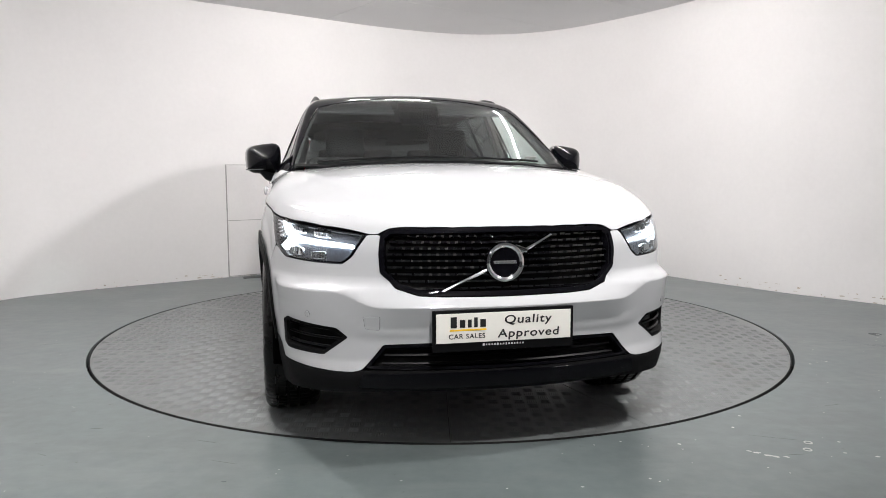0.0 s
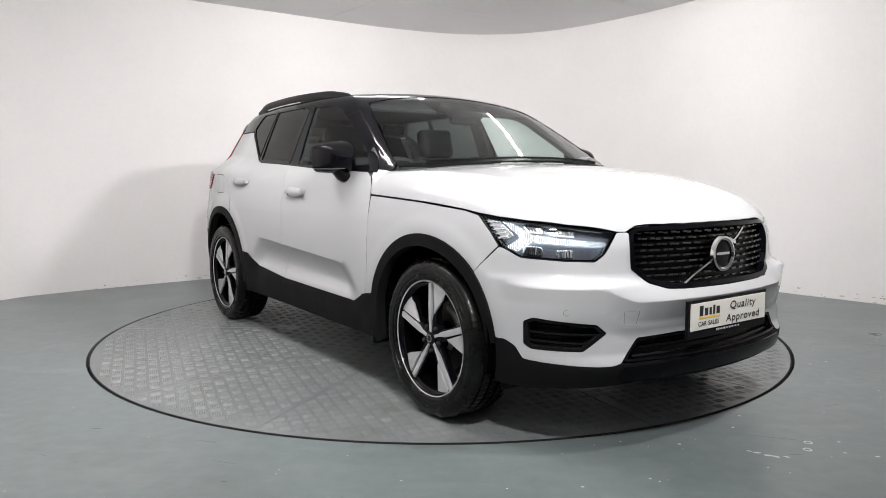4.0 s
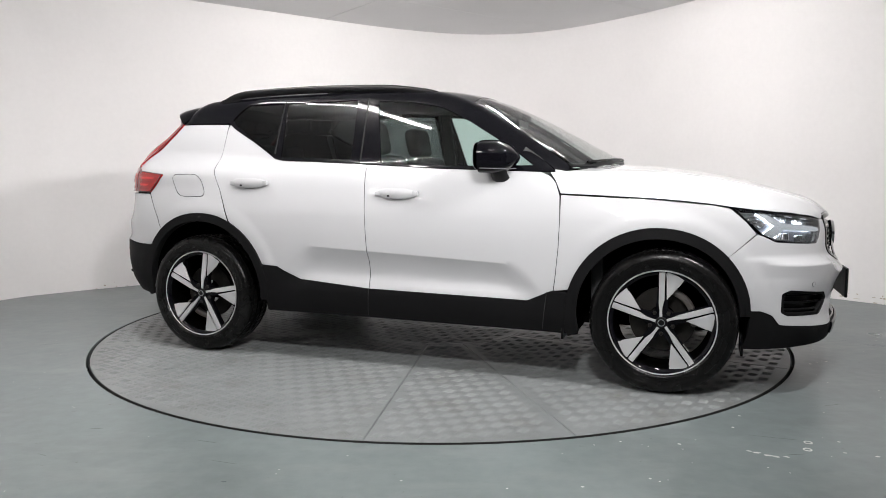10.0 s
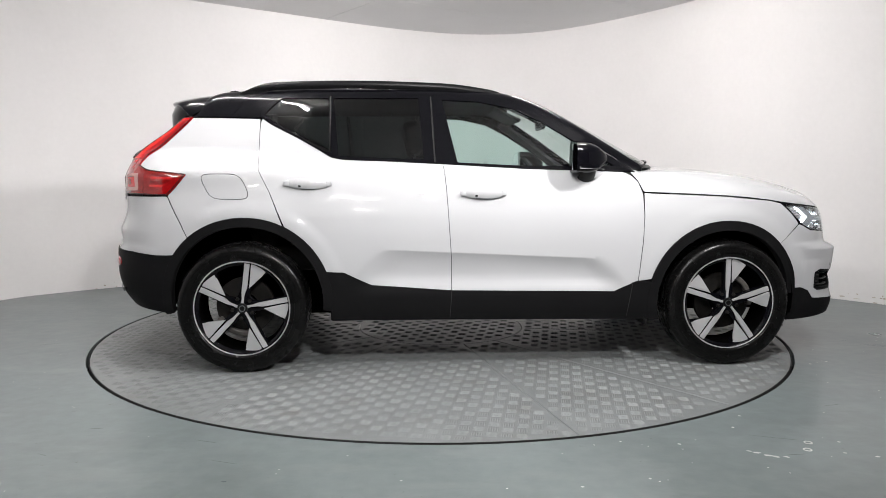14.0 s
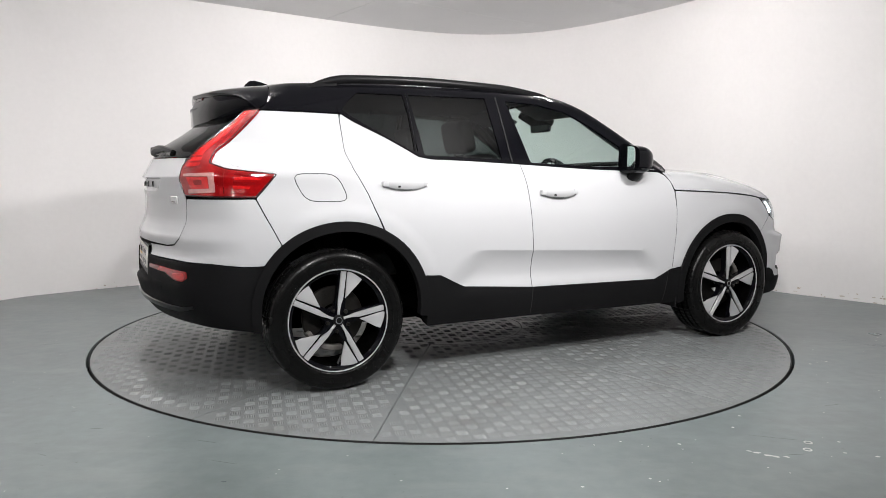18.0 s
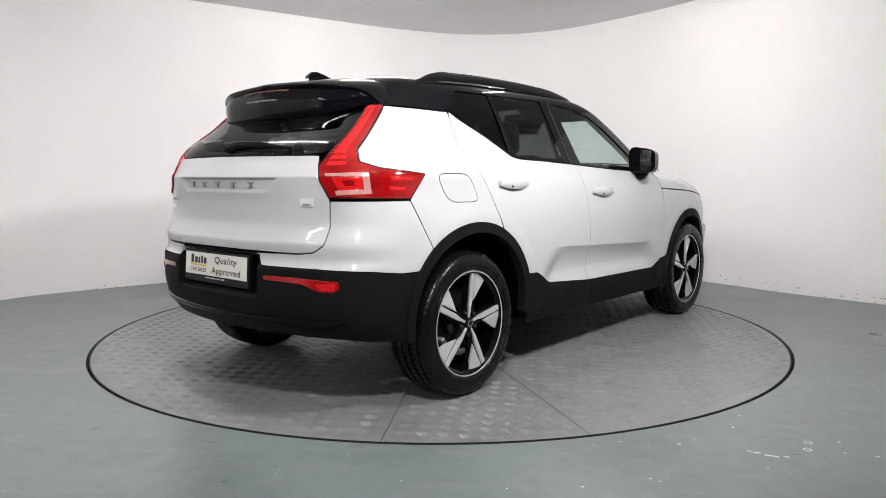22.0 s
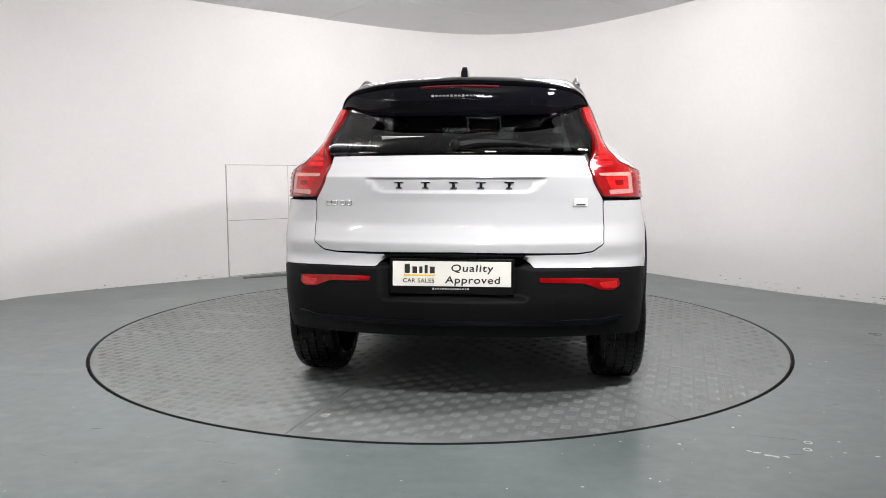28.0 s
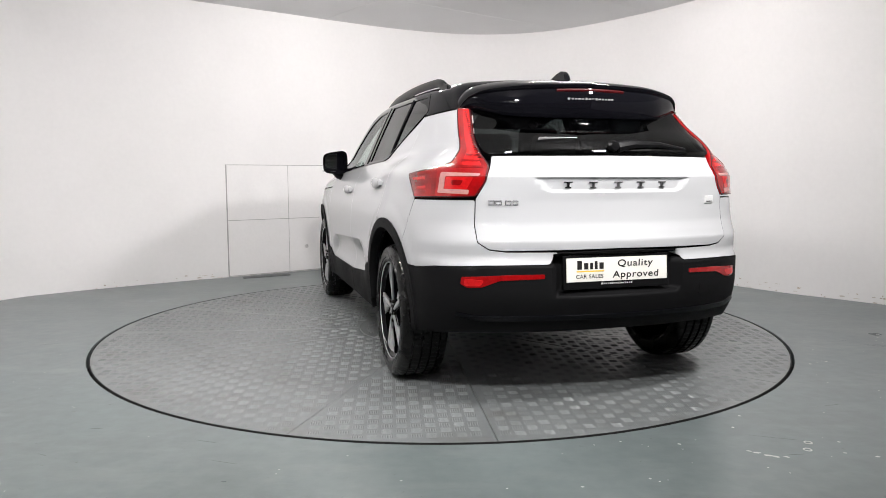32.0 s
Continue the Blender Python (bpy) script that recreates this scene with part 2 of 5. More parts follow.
def curved_wall(name, line, z0, z1, thick, inset, material, label, category="wall"):
    vs, fs, n = [], [], len(line)
    for i, p in enumerate(line):
        o = outward(line, i)
        a, b = p + o * inset, p + o * (inset + thick)
        vs += [(a.x, a.y, z0), (a.x, a.y, z1), (b.x, b.y, z0), (b.x, b.y, z1)]
    for i in range(n - 1):
        k, j = 4 * i, 4 * i + 4
        fs += [(k, k + 1, j + 1, j), (k + 2, j + 2, j + 3, k + 3), (k + 1, k + 3, j + 3, j + 1), (k, j, j + 2, k + 2)]
    fs += [(0, 2, 3, 1), (4 * n - 4, 4 * n - 3, 4 * n - 1, 4 * n - 2)]
    ob = mesh(name, vs, fs, material, smooth=True)
    ob.data.set_sharp_from_angle(angle=radians(40))
    return tagged(ob, label, category, kind="structure")


STUDIO = [p for p in LINE if p.y > -5.7]
curved_wall("wall_north", STUDIO, -0.02, HIGH, 0.15, 0.0, WALL, "curved white painted wall with faint scuffs, joined to the grey floor")
curved_wall("wall_west", [p for p in LINE if p.y < -5.4 and p.x < 0], -0.02, HIGH, 0.12, 0.16, DARK, "dark grey side wall of the hall behind the camera")
curved_wall("wall_east", [p for p in LINE if p.y < -5.4 and p.x > 0], -0.02, HIGH, 0.12, 0.16, DARK, "dark grey side wall of the hall behind the camera")
tagged(part("wall_south", box((8.6, 0.15, HIGH), (0, -9.6, HIGH / 2)), DARK), "dark grey painted wall closing the hall behind the camera", "wall", kind="structure")

flo = bmesh.new()
RIM = 2.261
ring = [flo.verts.new(((RIM + 0.022) * math.cos(a), (RIM + 0.022) * math.sin(a), 0)) for a in (2 * math.pi * i / 128 for i in range(128))]
far = [flo.verts.new((7 * max(-1, min(1, 1.42 * math.cos(a))), -2.5 + 7.6 * max(-1, min(1, 1.42 * math.sin(a))), 0)) for a in (2 * math.pi * i / 128 for i in range(128))]
low = [flo.verts.new((v.co.x, v.co.y, -0.08)) for v in ring]
for i in range(128):
    j = (i + 1) % 128
    flo.faces.new((ring[i], far[i], far[j], ring[j]))
    flo.faces.new((ring[i], ring[j], low[j], low[i]))
bmesh.ops.recalc_face_normals(flo, faces=flo.faces)
tagged(part("floor", flo, FLOOR), "grey-green painted concrete floor, scuffed, with a round pit", "floor", kind="structure")
pit = bmesh.new()
bmesh.ops.create_circle(pit, cap_ends=True, segments=96, radius=RIM + 0.03, matrix=Matrix.Translation((0, 0, -0.078)))
tagged(part("pit_floor", pit, GAP), "dark bottom of the pit under the turntable", "floor", kind="structure")

# the ceiling, of boards with narrow seams
ceil = bmesh.new()
turned = Matrix.Rotation(radians(37.3), 4, "Z")
for i in range(-5, 4):
    for j in range(-9, 5):
        box((2.694, 1.237, 0.04), turned @ Vector((0.9 + 2.7 * (i + 0.5), 2.087 + 1.243 * (j + 0.5), HIGH + 0.021)), 0, turned, bm=ceil)
box((13, 17, 0.03), (0, -2.5, HIGH + 0.06), bm=ceil)
tagged(part("ceiling", ceil, CEIL), "off-white ceiling boards with thin seams above the curved wall", "ceiling", kind="structure")


def on_wall(s):
    """A place along the curved wall, s metres from its panelled stretch towards the left end's corner (x, y) and its direction."""
    best = min(range(len(LINE)), key=lambda i: abs(LINE[i].x - s))
    a, b = (LINE[best - 1], LINE[best]) if LINE[best].x > s else (LINE[best], LINE[best + 1])
    t = (s - a.x) / (b.x - a.x)
    p = a.lerp(b, t)
    d = (b - a).normalized()
    return p, d


def hatch(x0, x1, z0, z1, name, label, proud=0.006, material=None):
    """A board of the access hatch, laid just proud of the wall."""
    n = 7
    vs, fs = [], []
    for i in range(n):
        p, d = on_wall(x0 + (x1 - x0) * i / (n - 1))
        inn = Vector((d.y, -d.x))
        for off in (proud, -0.01):
            q = p + inn * off
            vs += [(q.x, q.y, z0), (q.x, q.y, z1)]
    for i in range(n - 1):
        k, j = 4 * i, 4 * i + 4
        fs += [(k, j, j + 1, k + 1), (k + 1, j + 1, j + 3, k + 3), (k, k + 2, j + 2, j)]
    fs += [(0, 1, 3, 2), (4 * n - 4, 4 * n - 2, 4 * n - 1, 4 * n - 3)]
    ob = mesh(name, vs, fs, material or PANEL)
    return tagged(ob, label, "wall hatch", kind="structure")


# ---- ceiling lights ----
def strip_light(a, b, glow=None, z=2.74):
    """A bare fluorescent tube under its white batten, hung from the ceiling."""
    a, b = Vector((*a, z)), Vector((*b, z))
    mid, d = (a + b) / 2, b - a
    turn = Matrix.Rotation(math.atan2(d.y, d.x), 4, "Z")
    light = new("strip_light")
    light.matrix_basis = Matrix.Translation(mid) @ turn
    tagged(light, "white batten with a lit bare fluorescent tube under the ceiling", "ceiling light", "strip lights")
    n = d.length
    part("batten", box((n, 0.07, 0.04), (0, 0, HIGH - z - 0.021), 0.006), PANEL, light)
    part("tube", tube([(-n / 2 + 0.03, 0, 0), (n / 2 - 0.03, 0, 0)], 0.016, 10), glow or TUBE, light, "glowing white tube")
    for s in (-1, 1):
        part("end_cap", box((0.03, 0.035, 0.07), (s * (n / 2 - 0.015), 0, 0.012), 0.004), PANEL, light)
    return light


strip_light((-2.15, -0.45), (-1.0, -1.90))
strip_light((0.78, 1.42), (1.50, -0.25), SOFT_TUBE)
strip_light((-0.80, -5.25), (-0.25, -5.95), DIM_TUBE)
strip_light((-0.55, -7.9), (0.0, -8.6), DIM_TUBE)
strip_light((-1.45, -6.3), (-2.0, -7.9), DIM_TUBE)


def flood_light(at, aim, watts, beam):
    """A small square LED flood lamp on a bracket under the ceiling, aimed at the turntable."""
    light = new("flood_light")
    light.matrix_basis = look(at, aim)
    tagged(light, "small grey LED flood lamp on a bracket under the ceiling", "flood light", "flood lamps")
    body = box((0.25, 0.19, 0.045), (0, 0, 0.026), 0.01)
    part("housing", body, MIDGREY, light, "grey cast lamp housing")
    for k in range(7):
        part("cooling_fin", box((0.008, 0.17, 0.025), (-0.09 + 0.03 * k, 0, 0.058), 0.002, segments=1), MIDGREY, light)
    part("rim", bar_frame(0.25, 0.19, 0.014, 0.012), GAP, light, "black rim round the lamp glass")
    back = light.matrix_basis.inverted() @ Vector((at[0], at[1], HIGH))
    for q in (-1, 1):
        part("bracket", tube([(q * 0.135, 0, 0.02), (q * 0.135, 0, 0.07), back + Vector((q * 0.03, 0, 0))], 0.007, 6), MIDGREY, light)
    data = bpy.data.lights.new("flood_light", "AREA")
    data.shape, data.size, data.size_y, data.energy, data.color = "RECTANGLE", 0.21, 0.15, watts, (1.0, 0.975, 0.965)
    data.spread = radians(beam)
    lamp = new("lamp", data)
    lamp.parent = light
    lamp.location = (0, 0, -0.002)
    return light


def bar_frame(w, h, edge, deep):
    """A flat rectangular frame of four bars."""
    bm = bmesh.new()
    for q in (-1, 1):
        box((w, edge, deep), (0, q * (h - edge) / 2, -0.002), 0.002, bm=bm, segments=1)
        box((edge, h - 2 * edge, deep), (q * (w - edge) / 2, 0, -0.002), 0.002, bm=bm, segments=1)
    return bm


flood_light((1.80, -2.55, 2.45), (-0.6, 0.5, 0.9), FLOOD_WATTS * 0.72, 138)
flood_light((0.25, -4.02, 2.48), (0.0, 0.3, 0.8), FLOOD_WATTS * 0.68, 130)
# added as fill for the car's near side; no lamp is known here
strip_light((-3.0, -3.4), (-3.5, -5.1), SOFT_TUBE)
# an extra tube, put in only to lift the back wall's top
strip_light((-0.95, 1.62), (0.0, 1.75), DIM_TUBE)


# ---- the turntable ----
table = tagged(new("turntable"), "flush round steel turntable of worn grey tread plate", "turntable")
SEAMS = [2, 24.5, 69.5, 92, 136.7, 159, 204, 226.5, 271, 293.5, 338]
HUB = 0.575


def sector(a0, a1, r0, r1, g=0.0022):
    n = max(4, int((a1 - a0) / 2.0))
    out = []
    for r, flip in ((r1, 1), (r0, -1)):
        e = math.degrees(g / r)
        aa = [radians(a0 + e + (a1 - a0 - 2 * e) * i / n) for i in range(n + 1)][::flip]
        out += [(r * math.cos(a), r * math.sin(a)) for a in aa]
    return out


for a0, a1 in zip(SEAMS, SEAMS[1:] + [SEAMS[0] + 360]):
    part("deck_plate", prism(sector(a0, a1, HUB + 0.003, RIM), 0.03, lambda c: Vector((c.x, c.y, c.z - 0.030))), PLATE, table)
part("hub_plate", prism([(HUB * math.cos(a), HUB * math.sin(a)) for a in (2 * math.pi * i / 72 for i in range(72))], 0.03, lambda c: Vector((c.x, c.y, c.z - 0.030))), PLATE, table)
band = part("edge_band", lathe([(RIM + 0.003, -0.06), (RIM + 0.003, 0.002), (RIM + 0.007, 0.002), (RIM + 0.007, -0.06)], 128), GAP, table, "dark steel edge band")
band.rotation_euler = (radians(90), 0, 0)


def tread(pitch=0.062):
    """The raised bars of the plate: groups of five, turned by a quarter from one to the next."""
    vs, fs = [], []
    n = int(RIM / pitch) + 1
    rng = np.random.default_rng(4)
    for i in range(-n, n + 1):
        for j in range(-n, n + 1):
            cx, cy = i * pitch, j * pitch
            r = math.hypot(cx, cy)
            if r > RIM - 0.035 or abs(r - HUB) < 0.03:
                continue
            ang = math.degrees(math.atan2(cy, cx)) % 360
            if r > HUB and min(abs((ang - s + 180) % 360 - 180) for s in SEAMS) * radians(1) * r < 0.03:
                continue
            along = (i + j) % 2
            wear = 0.7 + 0.5 * rng.random()
            for k in range(-2, 3):
                half, w, o, h = pitch * 0.44, 0.0036, k * 0.0105, 0.0016 * wear
                pts = [(-half, o, 0), (0, o - w, 0), (half, o, 0), (0, o + w, 0), (-half * 0.5, o, h), (half * 0.5, o, h)]
                b = len(vs)
                vs += [(cx + (p[1] if along else p[0]), cy + (p[0] if along else p[1]), p[2]) for p in pts]
                f = [(0, 1, 4), (1, 5, 4), (1, 2, 5), (2, 3, 5), (3, 4, 5), (3, 0, 4)]
                fs += [tuple(b + q for q in (t[::-1] if along else t)) for t in f]
    ob = mesh("tread_pattern", vs, fs, PLATE, table, "raised tread pattern bars")
    return tagged(ob, kind="stuff")


tread()


# ---- the access hatch in the wall, marks on the floor ----
hatch(-2.250, -1.218, 0.004, 1.188, "wall_hatch_back", "grey edge behind the access hatch boards", 0.0025, JOINT)
for x0, x1 in ((-2.24, -1.688), (-1.683, -1.225)):
    hatch(x0, x1, 0.012, 0.598, "wall_hatch", "lower white board of an access hatch, scuffed at its foot")
    hatch(x0, x1, 0.603, 1.182, "wall_hatch", "upper white board of an access hatch with thin dark joints")


def flecks():
    """Chips of pale paint and plaster stuck on the floor."""
    rng = np.random.default_rng(7)
    vs, fs = [], []

    def chip(x, y, r, k=6, long=1.0, turn=0.0):
        b = len(vs)
        for i in range(k):
            a = 2 * math.pi * i / k
            q = r * (0.6 + 0.7 * rng.random())
            u, v = q * math.cos(a) * long, q * math.sin(a)
            vs.append((x + u * math.cos(turn) - v * math.sin(turn), y + u * math.sin(turn) + v * math.cos(turn), 0.0008))
        vs.append((x, y, 0.0018))
        for i in range(k):
            fs.append((b + i, b + (i + 1) % k, b + k))
    for _ in range(70):
        a = rng.uniform(-85, -5)
        r = RIM + 0.1 + rng.random() ** 1.5 * 1.3
        chip(r * math.cos(radians(a)), r * math.sin(radians(a)), 0.003 + 0.006 * rng.random() ** 2)
    for _ in range(26):
        a = rng.uniform(-175, -80)
        r = RIM + 0.1 + rng.random() * 0.9
        chip(r * math.cos(radians(a)), r * math.sin(radians(a)), 0.002 + 0.003 * rng.random())
    for i in range(7):
        t = i / 6
        chip(1.20 + 0.10 * t + 0.01 * rng.normal(), -2.355 - 0.075 * t + 0.008 * rng.normal(), 0.008, 7, 1.8, -0.6)
    return tagged(mesh("paint_chip", vs, fs, FLECK), "small pale paint chips stuck on the grey floor", "paint chips", kind="stuff")


flecks()


def floor_rings():
    """Two small pale rings left on the floor."""
    for x, y in ((1.44, -2.345), (1.48, -2.27)):
        bm = lathe([(0.012, 0.0), (0.013, 0.002), (0.016, 0.002), (0.017, 0.0)], 18)
        bm.transform(Matrix.Translation((x, y, 0.001)) @ Matrix.Rotation(radians(90), 4, "X"))
        tagged(part("floor_ring", bm, FLECK), "small pale ring mark on the grey floor", "floor mark", "ring marks")


floor_rings()


def floor_tray():
    """A thin grey steel plate that lies at the foot of the hatch."""
    bm = prism([(-2.06, 2.36), (-1.62, 2.62), (-1.66, 2.72), (-2.09, 2.45)], 0.006, lambda c: Vector((c.x, c.y, c.z + 0.0005)), 0.002)
    tagged(part("floor_plate", bm, TRAY), "thin grey steel plate lying on the floor at the wall", "floor plate")


floor_tray()


def scuffs():
    """Brown rub marks and chips low on the wall."""
    rng = np.random.default_rng(12)
    vs, fs = [], []
    for x0, x1, n, zmax, big in ((2.75, 3.75, 34, 0.08, 0.8), (2.2, 2.7, 8, 0.06, 0.7), (-3.3, -2.3, 20, 0.05, 0.8), (-1.6, -1.1, 8, 0.05, 0.7)):
        for _ in range(n):
            x = rng.uniform(x0, x1)
            p, d = on_wall(x)
            inn = Vector((d.y, -d.x))
            z = zmax * rng.random() ** 1.8 + 0.004
            w, h = 0.008 * big + 0.035 * big * rng.random() ** 3, 0.002 + 0.006 * rng.random() ** 2
            k = 7
            b = len(vs)
            for i in range(k):
                a = 2 * math.pi * i / k
                q = 0.6 + 0.6 * rng.random()
                u = p + d * (w * q * math.cos(a)) + inn * 0.0016
                vs.append((u.x, u.y, max(0.001, z + h * q * math.sin(a))))
            fs.append(tuple(range(b, b + k)))
    return tagged(mesh("wall_scuff", vs, fs, SCUFF), "brown rub marks and chips low on the white wall", "scuff marks", kind="stuff")


scuffs()


def long_scratches():
    """Dark scrape lines on the floor and the turntable's surround."""
    rng = np.random.default_rng(21)
    vs, fs = [], []
    for _ in range(34):
        a, r = rng.uniform(-170, -10), RIM + 0.08 + 1.2 * rng.random()
        x, y = r * math.cos(radians(a)), r * math.sin(radians(a))
        t, n, w = rng.uniform(-0.5, 0.5), 0.03 + 0.10 * rng.random() ** 2, 0.0012 + 0.0014 * rng.random()
        c, s_ = math.cos(t), math.sin(t)
        b = len(vs)
        for u, v in ((-n, 0), (-n * 0.3, -w), (n * 0.5, -w * 0.7), (n, 0), (n * 0.4, w), (-n * 0.4, w * 0.8)):
            vs.append((x + u * c - v * s_, y + u * s_ + v * c, 0.0008))
        fs.append(tuple(range(b, b + 6)))
    return tagged(mesh("floor_scratch", vs, fs, SCRAPE), "short dark scrapes on the grey floor", "floor marks", kind="stuff")


long_scratches()


def smudge(x, z, w, h):
    """A dark hand-sized rub mark on a hatch board."""
    rng = np.random.default_rng(3)
    vs = []
    p, d = on_wall(x)
    inn = Vector((d.y, -d.x))
    for i in range(14):
        a = 2 * math.pi * i / 14
        q = 0.75 + 0.4 * rng.random()
        u = p + d * (w * q * math.cos(a)) + inn * 0.0085
        vs.append((u.x, u.y, z + h * q * math.sin(a)))
    return tagged(mesh("wall_smudge", vs, [tuple(range(14))], SMUDGE), "grey rub mark on a white hatch board", "scuff mark", kind="structure")


smudge(-1.52, 0.28, 0.028, 0.024)


# ---- the car's outer form: an implicit body, positive inside ----
def crv(*pts):
    """A smooth curve through (a, b) points, as a function of a."""
    xs = np.array([p[0] for p in pts], float)
    ys = np.array([p[1] for p in pts], float)
    s = np.diff(ys) / np.diff(xs)
    m = np.concatenate([[s[0]], np.where(s[1:] * s[:-1] > 0, 2 * s[1:] * s[:-1] / (s[1:] + s[:-1] + 1e-12), 0.0), [s[-1]]])

    def at(x):
        x = np.asarray(x, float)
        i = np.clip(np.searchsorted(xs, x) - 1, 0, len(xs) - 2)
        h = xs[i + 1] - xs[i]
        t = np.clip((x - xs[i]) / h, 0, 1)
        out = (ys[i] * (1 + 2 * t) * (1 - t) ** 2 + m[i] * h * t * (1 - t) ** 2
               + ys[i + 1] * t * t * (3 - 2 * t) + m[i + 1] * h * t * t * (t - 1))
        return out + np.where(x < xs[0], (x - xs[0]) * m[0], 0) + np.where(x > xs[-1], (x - xs[-1]) * m[-1], 0)
    return at


def smin(a, b, k):
    h = np.maximum(k - np.abs(a - b), 0) / k
    return np.minimum(a, b) - h * h * k * 0.25


def smax(a, b, k):
    return -smin(-a, -b, k)


def ease(a, b, x):
    t = np.clip((x - a) / (b - a), 0, 1)
    return t * t * (3 - 2 * t)


WIDE = crv((0.15, 0.86), (0.28, 0.888), (0.36, 0.902), (0.45, 0.908), (0.60, 0.914), (0.74, 0.917), (0.84, 0.913), (0.92, 0.902),
           (1.0, 0.884), (1.06, 0.862), (1.12, 0.824), (1.18, 0.76), (1.3, 0.60))
TAPER = crv((-2.3, -0.22), (-1.95, -0.075), (-1.65, -0.03), (-1.3, 0.0), (-0.6, 0.0), (0.9, 0.0), (1.35, -0.008), (1.65, -0.05), (1.9, -0.085), (2.3, -0.22))
NOSE = crv((0.2, 2.14), (0.27, 2.205), (0.34, 2.222), (0.40, 2.205), (0.48, 2.202), (0.58, 2.216), (0.648, 2.217), (0.71, 2.208), (0.8, 2.195), (0.88, 2.165), (1.0, 2.08))
TAIL = crv((0.25, 2.02), (0.35, 2.13), (0.44, 2.19), (0.55, 2.213), (0.66, 2.21), (0.70, 2.186), (0.772, 2.191), (0.779, 2.190), (0.80, 2.180), (0.87, 2.155), (0.95, 2.150),
           (1.05, 2.163), (1.064, 2.163), (1.075, 2.158), (1.165, 2.105), (1.3, 1.98))
HOOD = crv((0.7, 1.14), (1.0, 1.138), (1.2, 1.13), (1.5, 1.098), (1.75, 1.046), (1.95, 0.990), (2.1, 0.943), (2.25, 0.875))
GTAPER = crv((-2.2, -0.21), (-1.667, -0.088), (-1.27, -0.032), (-0.7, -0.005), (-0.2, 0.0), (0.2, -0.004), (0.5, -0.018), (0.8, -0.045), (1.2, -0.11))
SCREEN = crv((1.05, 1.27), (1.14, 1.10), (1.25, 0.895), (1.388, 0.64), (1.5, 0.41), (1.57, 0.245), (1.65, 0.03))
REARGLASS = crv((1.0, 2.03), (1.10, 2.075), (1.165, 2.10), (1.334, 1.893), (1.45, 1.757), (1.55, 1.64))
ROOF = crv((-2.2, 1.47), (-1.95, 1.512), (-1.75, 1.543), (-1.45, 1.578), (-0.9, 1.600), (-0.4, 1.600), (0.0, 1.588), (0.25, 1.563), (0.6, 1.49))


def lower(x, y, z):
    y = np.abs(y)
    wide = WIDE(z) + TAPER(x)
    wide = wide + 0.030 * ease(-0.9, -1.5, x) * np.exp(-((z - 1.10) / 0.07) ** 2)
    top = 0.645 - 0.048 * x
    s = np.clip((top - z) / (top - 0.43), 0, 1)
    ends = ease(-0.82 + (z - 0.45) * 0.75, -0.62 + (z - 0.45) * 0.75, x) * ease(0.80 - (z - 0.43) * 0.72, 0.62 - (z - 0.43) * 0.72, x)
    dent = np.where(s < 0.55, 1 - (1 - s / 0.55) ** 2, 1 - 0.8 * ease(0.55, 1.05, s))
    wide = wide - 0.033 * ends * dent
    for cx, cz, r in ((1.325, 0.375, 0.444), (-1.32, 0.39, 0.458)):
        wide = wide + 0.006 * ease(r + 0.10, r + 0.035, np.hypot(x - cx, z - cz)) * ease(0.40, 0.55, z)
    drop = np.clip((0.648 - z) / 0.10, 0, 1)
    wide = wide - 0.012 * ease(1.72, 1.90, x) * ease(2.12, 1.98, x) * (drop - 0.6 * ease(0.5, 1.0, drop))
    crease = np.abs(y) - (0.80 - 0.30 * (x - 0.9))
    low = ease(0.685, 0.645, z)
    dip = 0.055 * ease(0.66, 0.47, y) * ease(0.42, 0.50, z) * ease(0.80, 0.70, z)
    h = z + dip - 0.648
    ridge = (0.006 + 0.025 * ease(0.66, 0.36, y)) * np.clip(np.where(h < 0, 1 + h / 0.075, 1 - h / 0.055), 0, 1)
    front = NOSE(z + dip) + ridge - (0.40 - 0.13 * low) * y * y - (0.14 - 0.06 * low) * y ** 6 - x
    rear = x + TAIL(z) - (0.29 + 0.04 * ease(0.96, 1.04, z)) * y * y - 0.12 * y ** 6
    inset = ease(0.094, 0.080, np.abs(z - 0.628)) * ease(0.325, 0.292, y) * 0.085
    groove = ease(1.064, 1.056, z) * ease(0.995, 1.012, z) * ease(0.41 - (1.06 - z), 0.36 - (1.06 - z), y) * 0.014
    rear = rear - inset - groove
    lid = HOOD(x) - 0.075 * y * y - 0.16 * np.maximum(crease, 0) ** 1.0 * ease(0, 0.05, crease) + np.maximum(0.85 - x, 0) * 0.6 - z
    f = smin(smin(wide - y, front, 0.16), rear, 0.14)
    return np.minimum(smin(f, lid, 0.07), 1.24 - z)


def upper(x, y, z):
    y = np.abs(y)
    side = 0.825 - (z - 1.1) * 0.39 - 0.12 * np.maximum(z - 1.1, 0) ** 2 + GTAPER(x) - y
    front = SCREEN(z) - 0.36 * y * y - 0.1 * y ** 4 - x
    rear = x + REARGLASS(z) - 0.25 * y * y - 0.25 * y ** 4
    top = ROOF(x) - 0.10 * y * y - z
    f = smin(smin(side, front * 0.5, 0.03), rear * 0.75, 0.05)
    return np.minimum(smin(f, top, 0.06), z - 1.03)


def whole(x, y, z):
    return smax(lower(x, y, z), upper(x, y, z), 0.03)


UF, UR = 1.3 + 0.45 * math.pi, -1.2 - 0.45 * math.pi


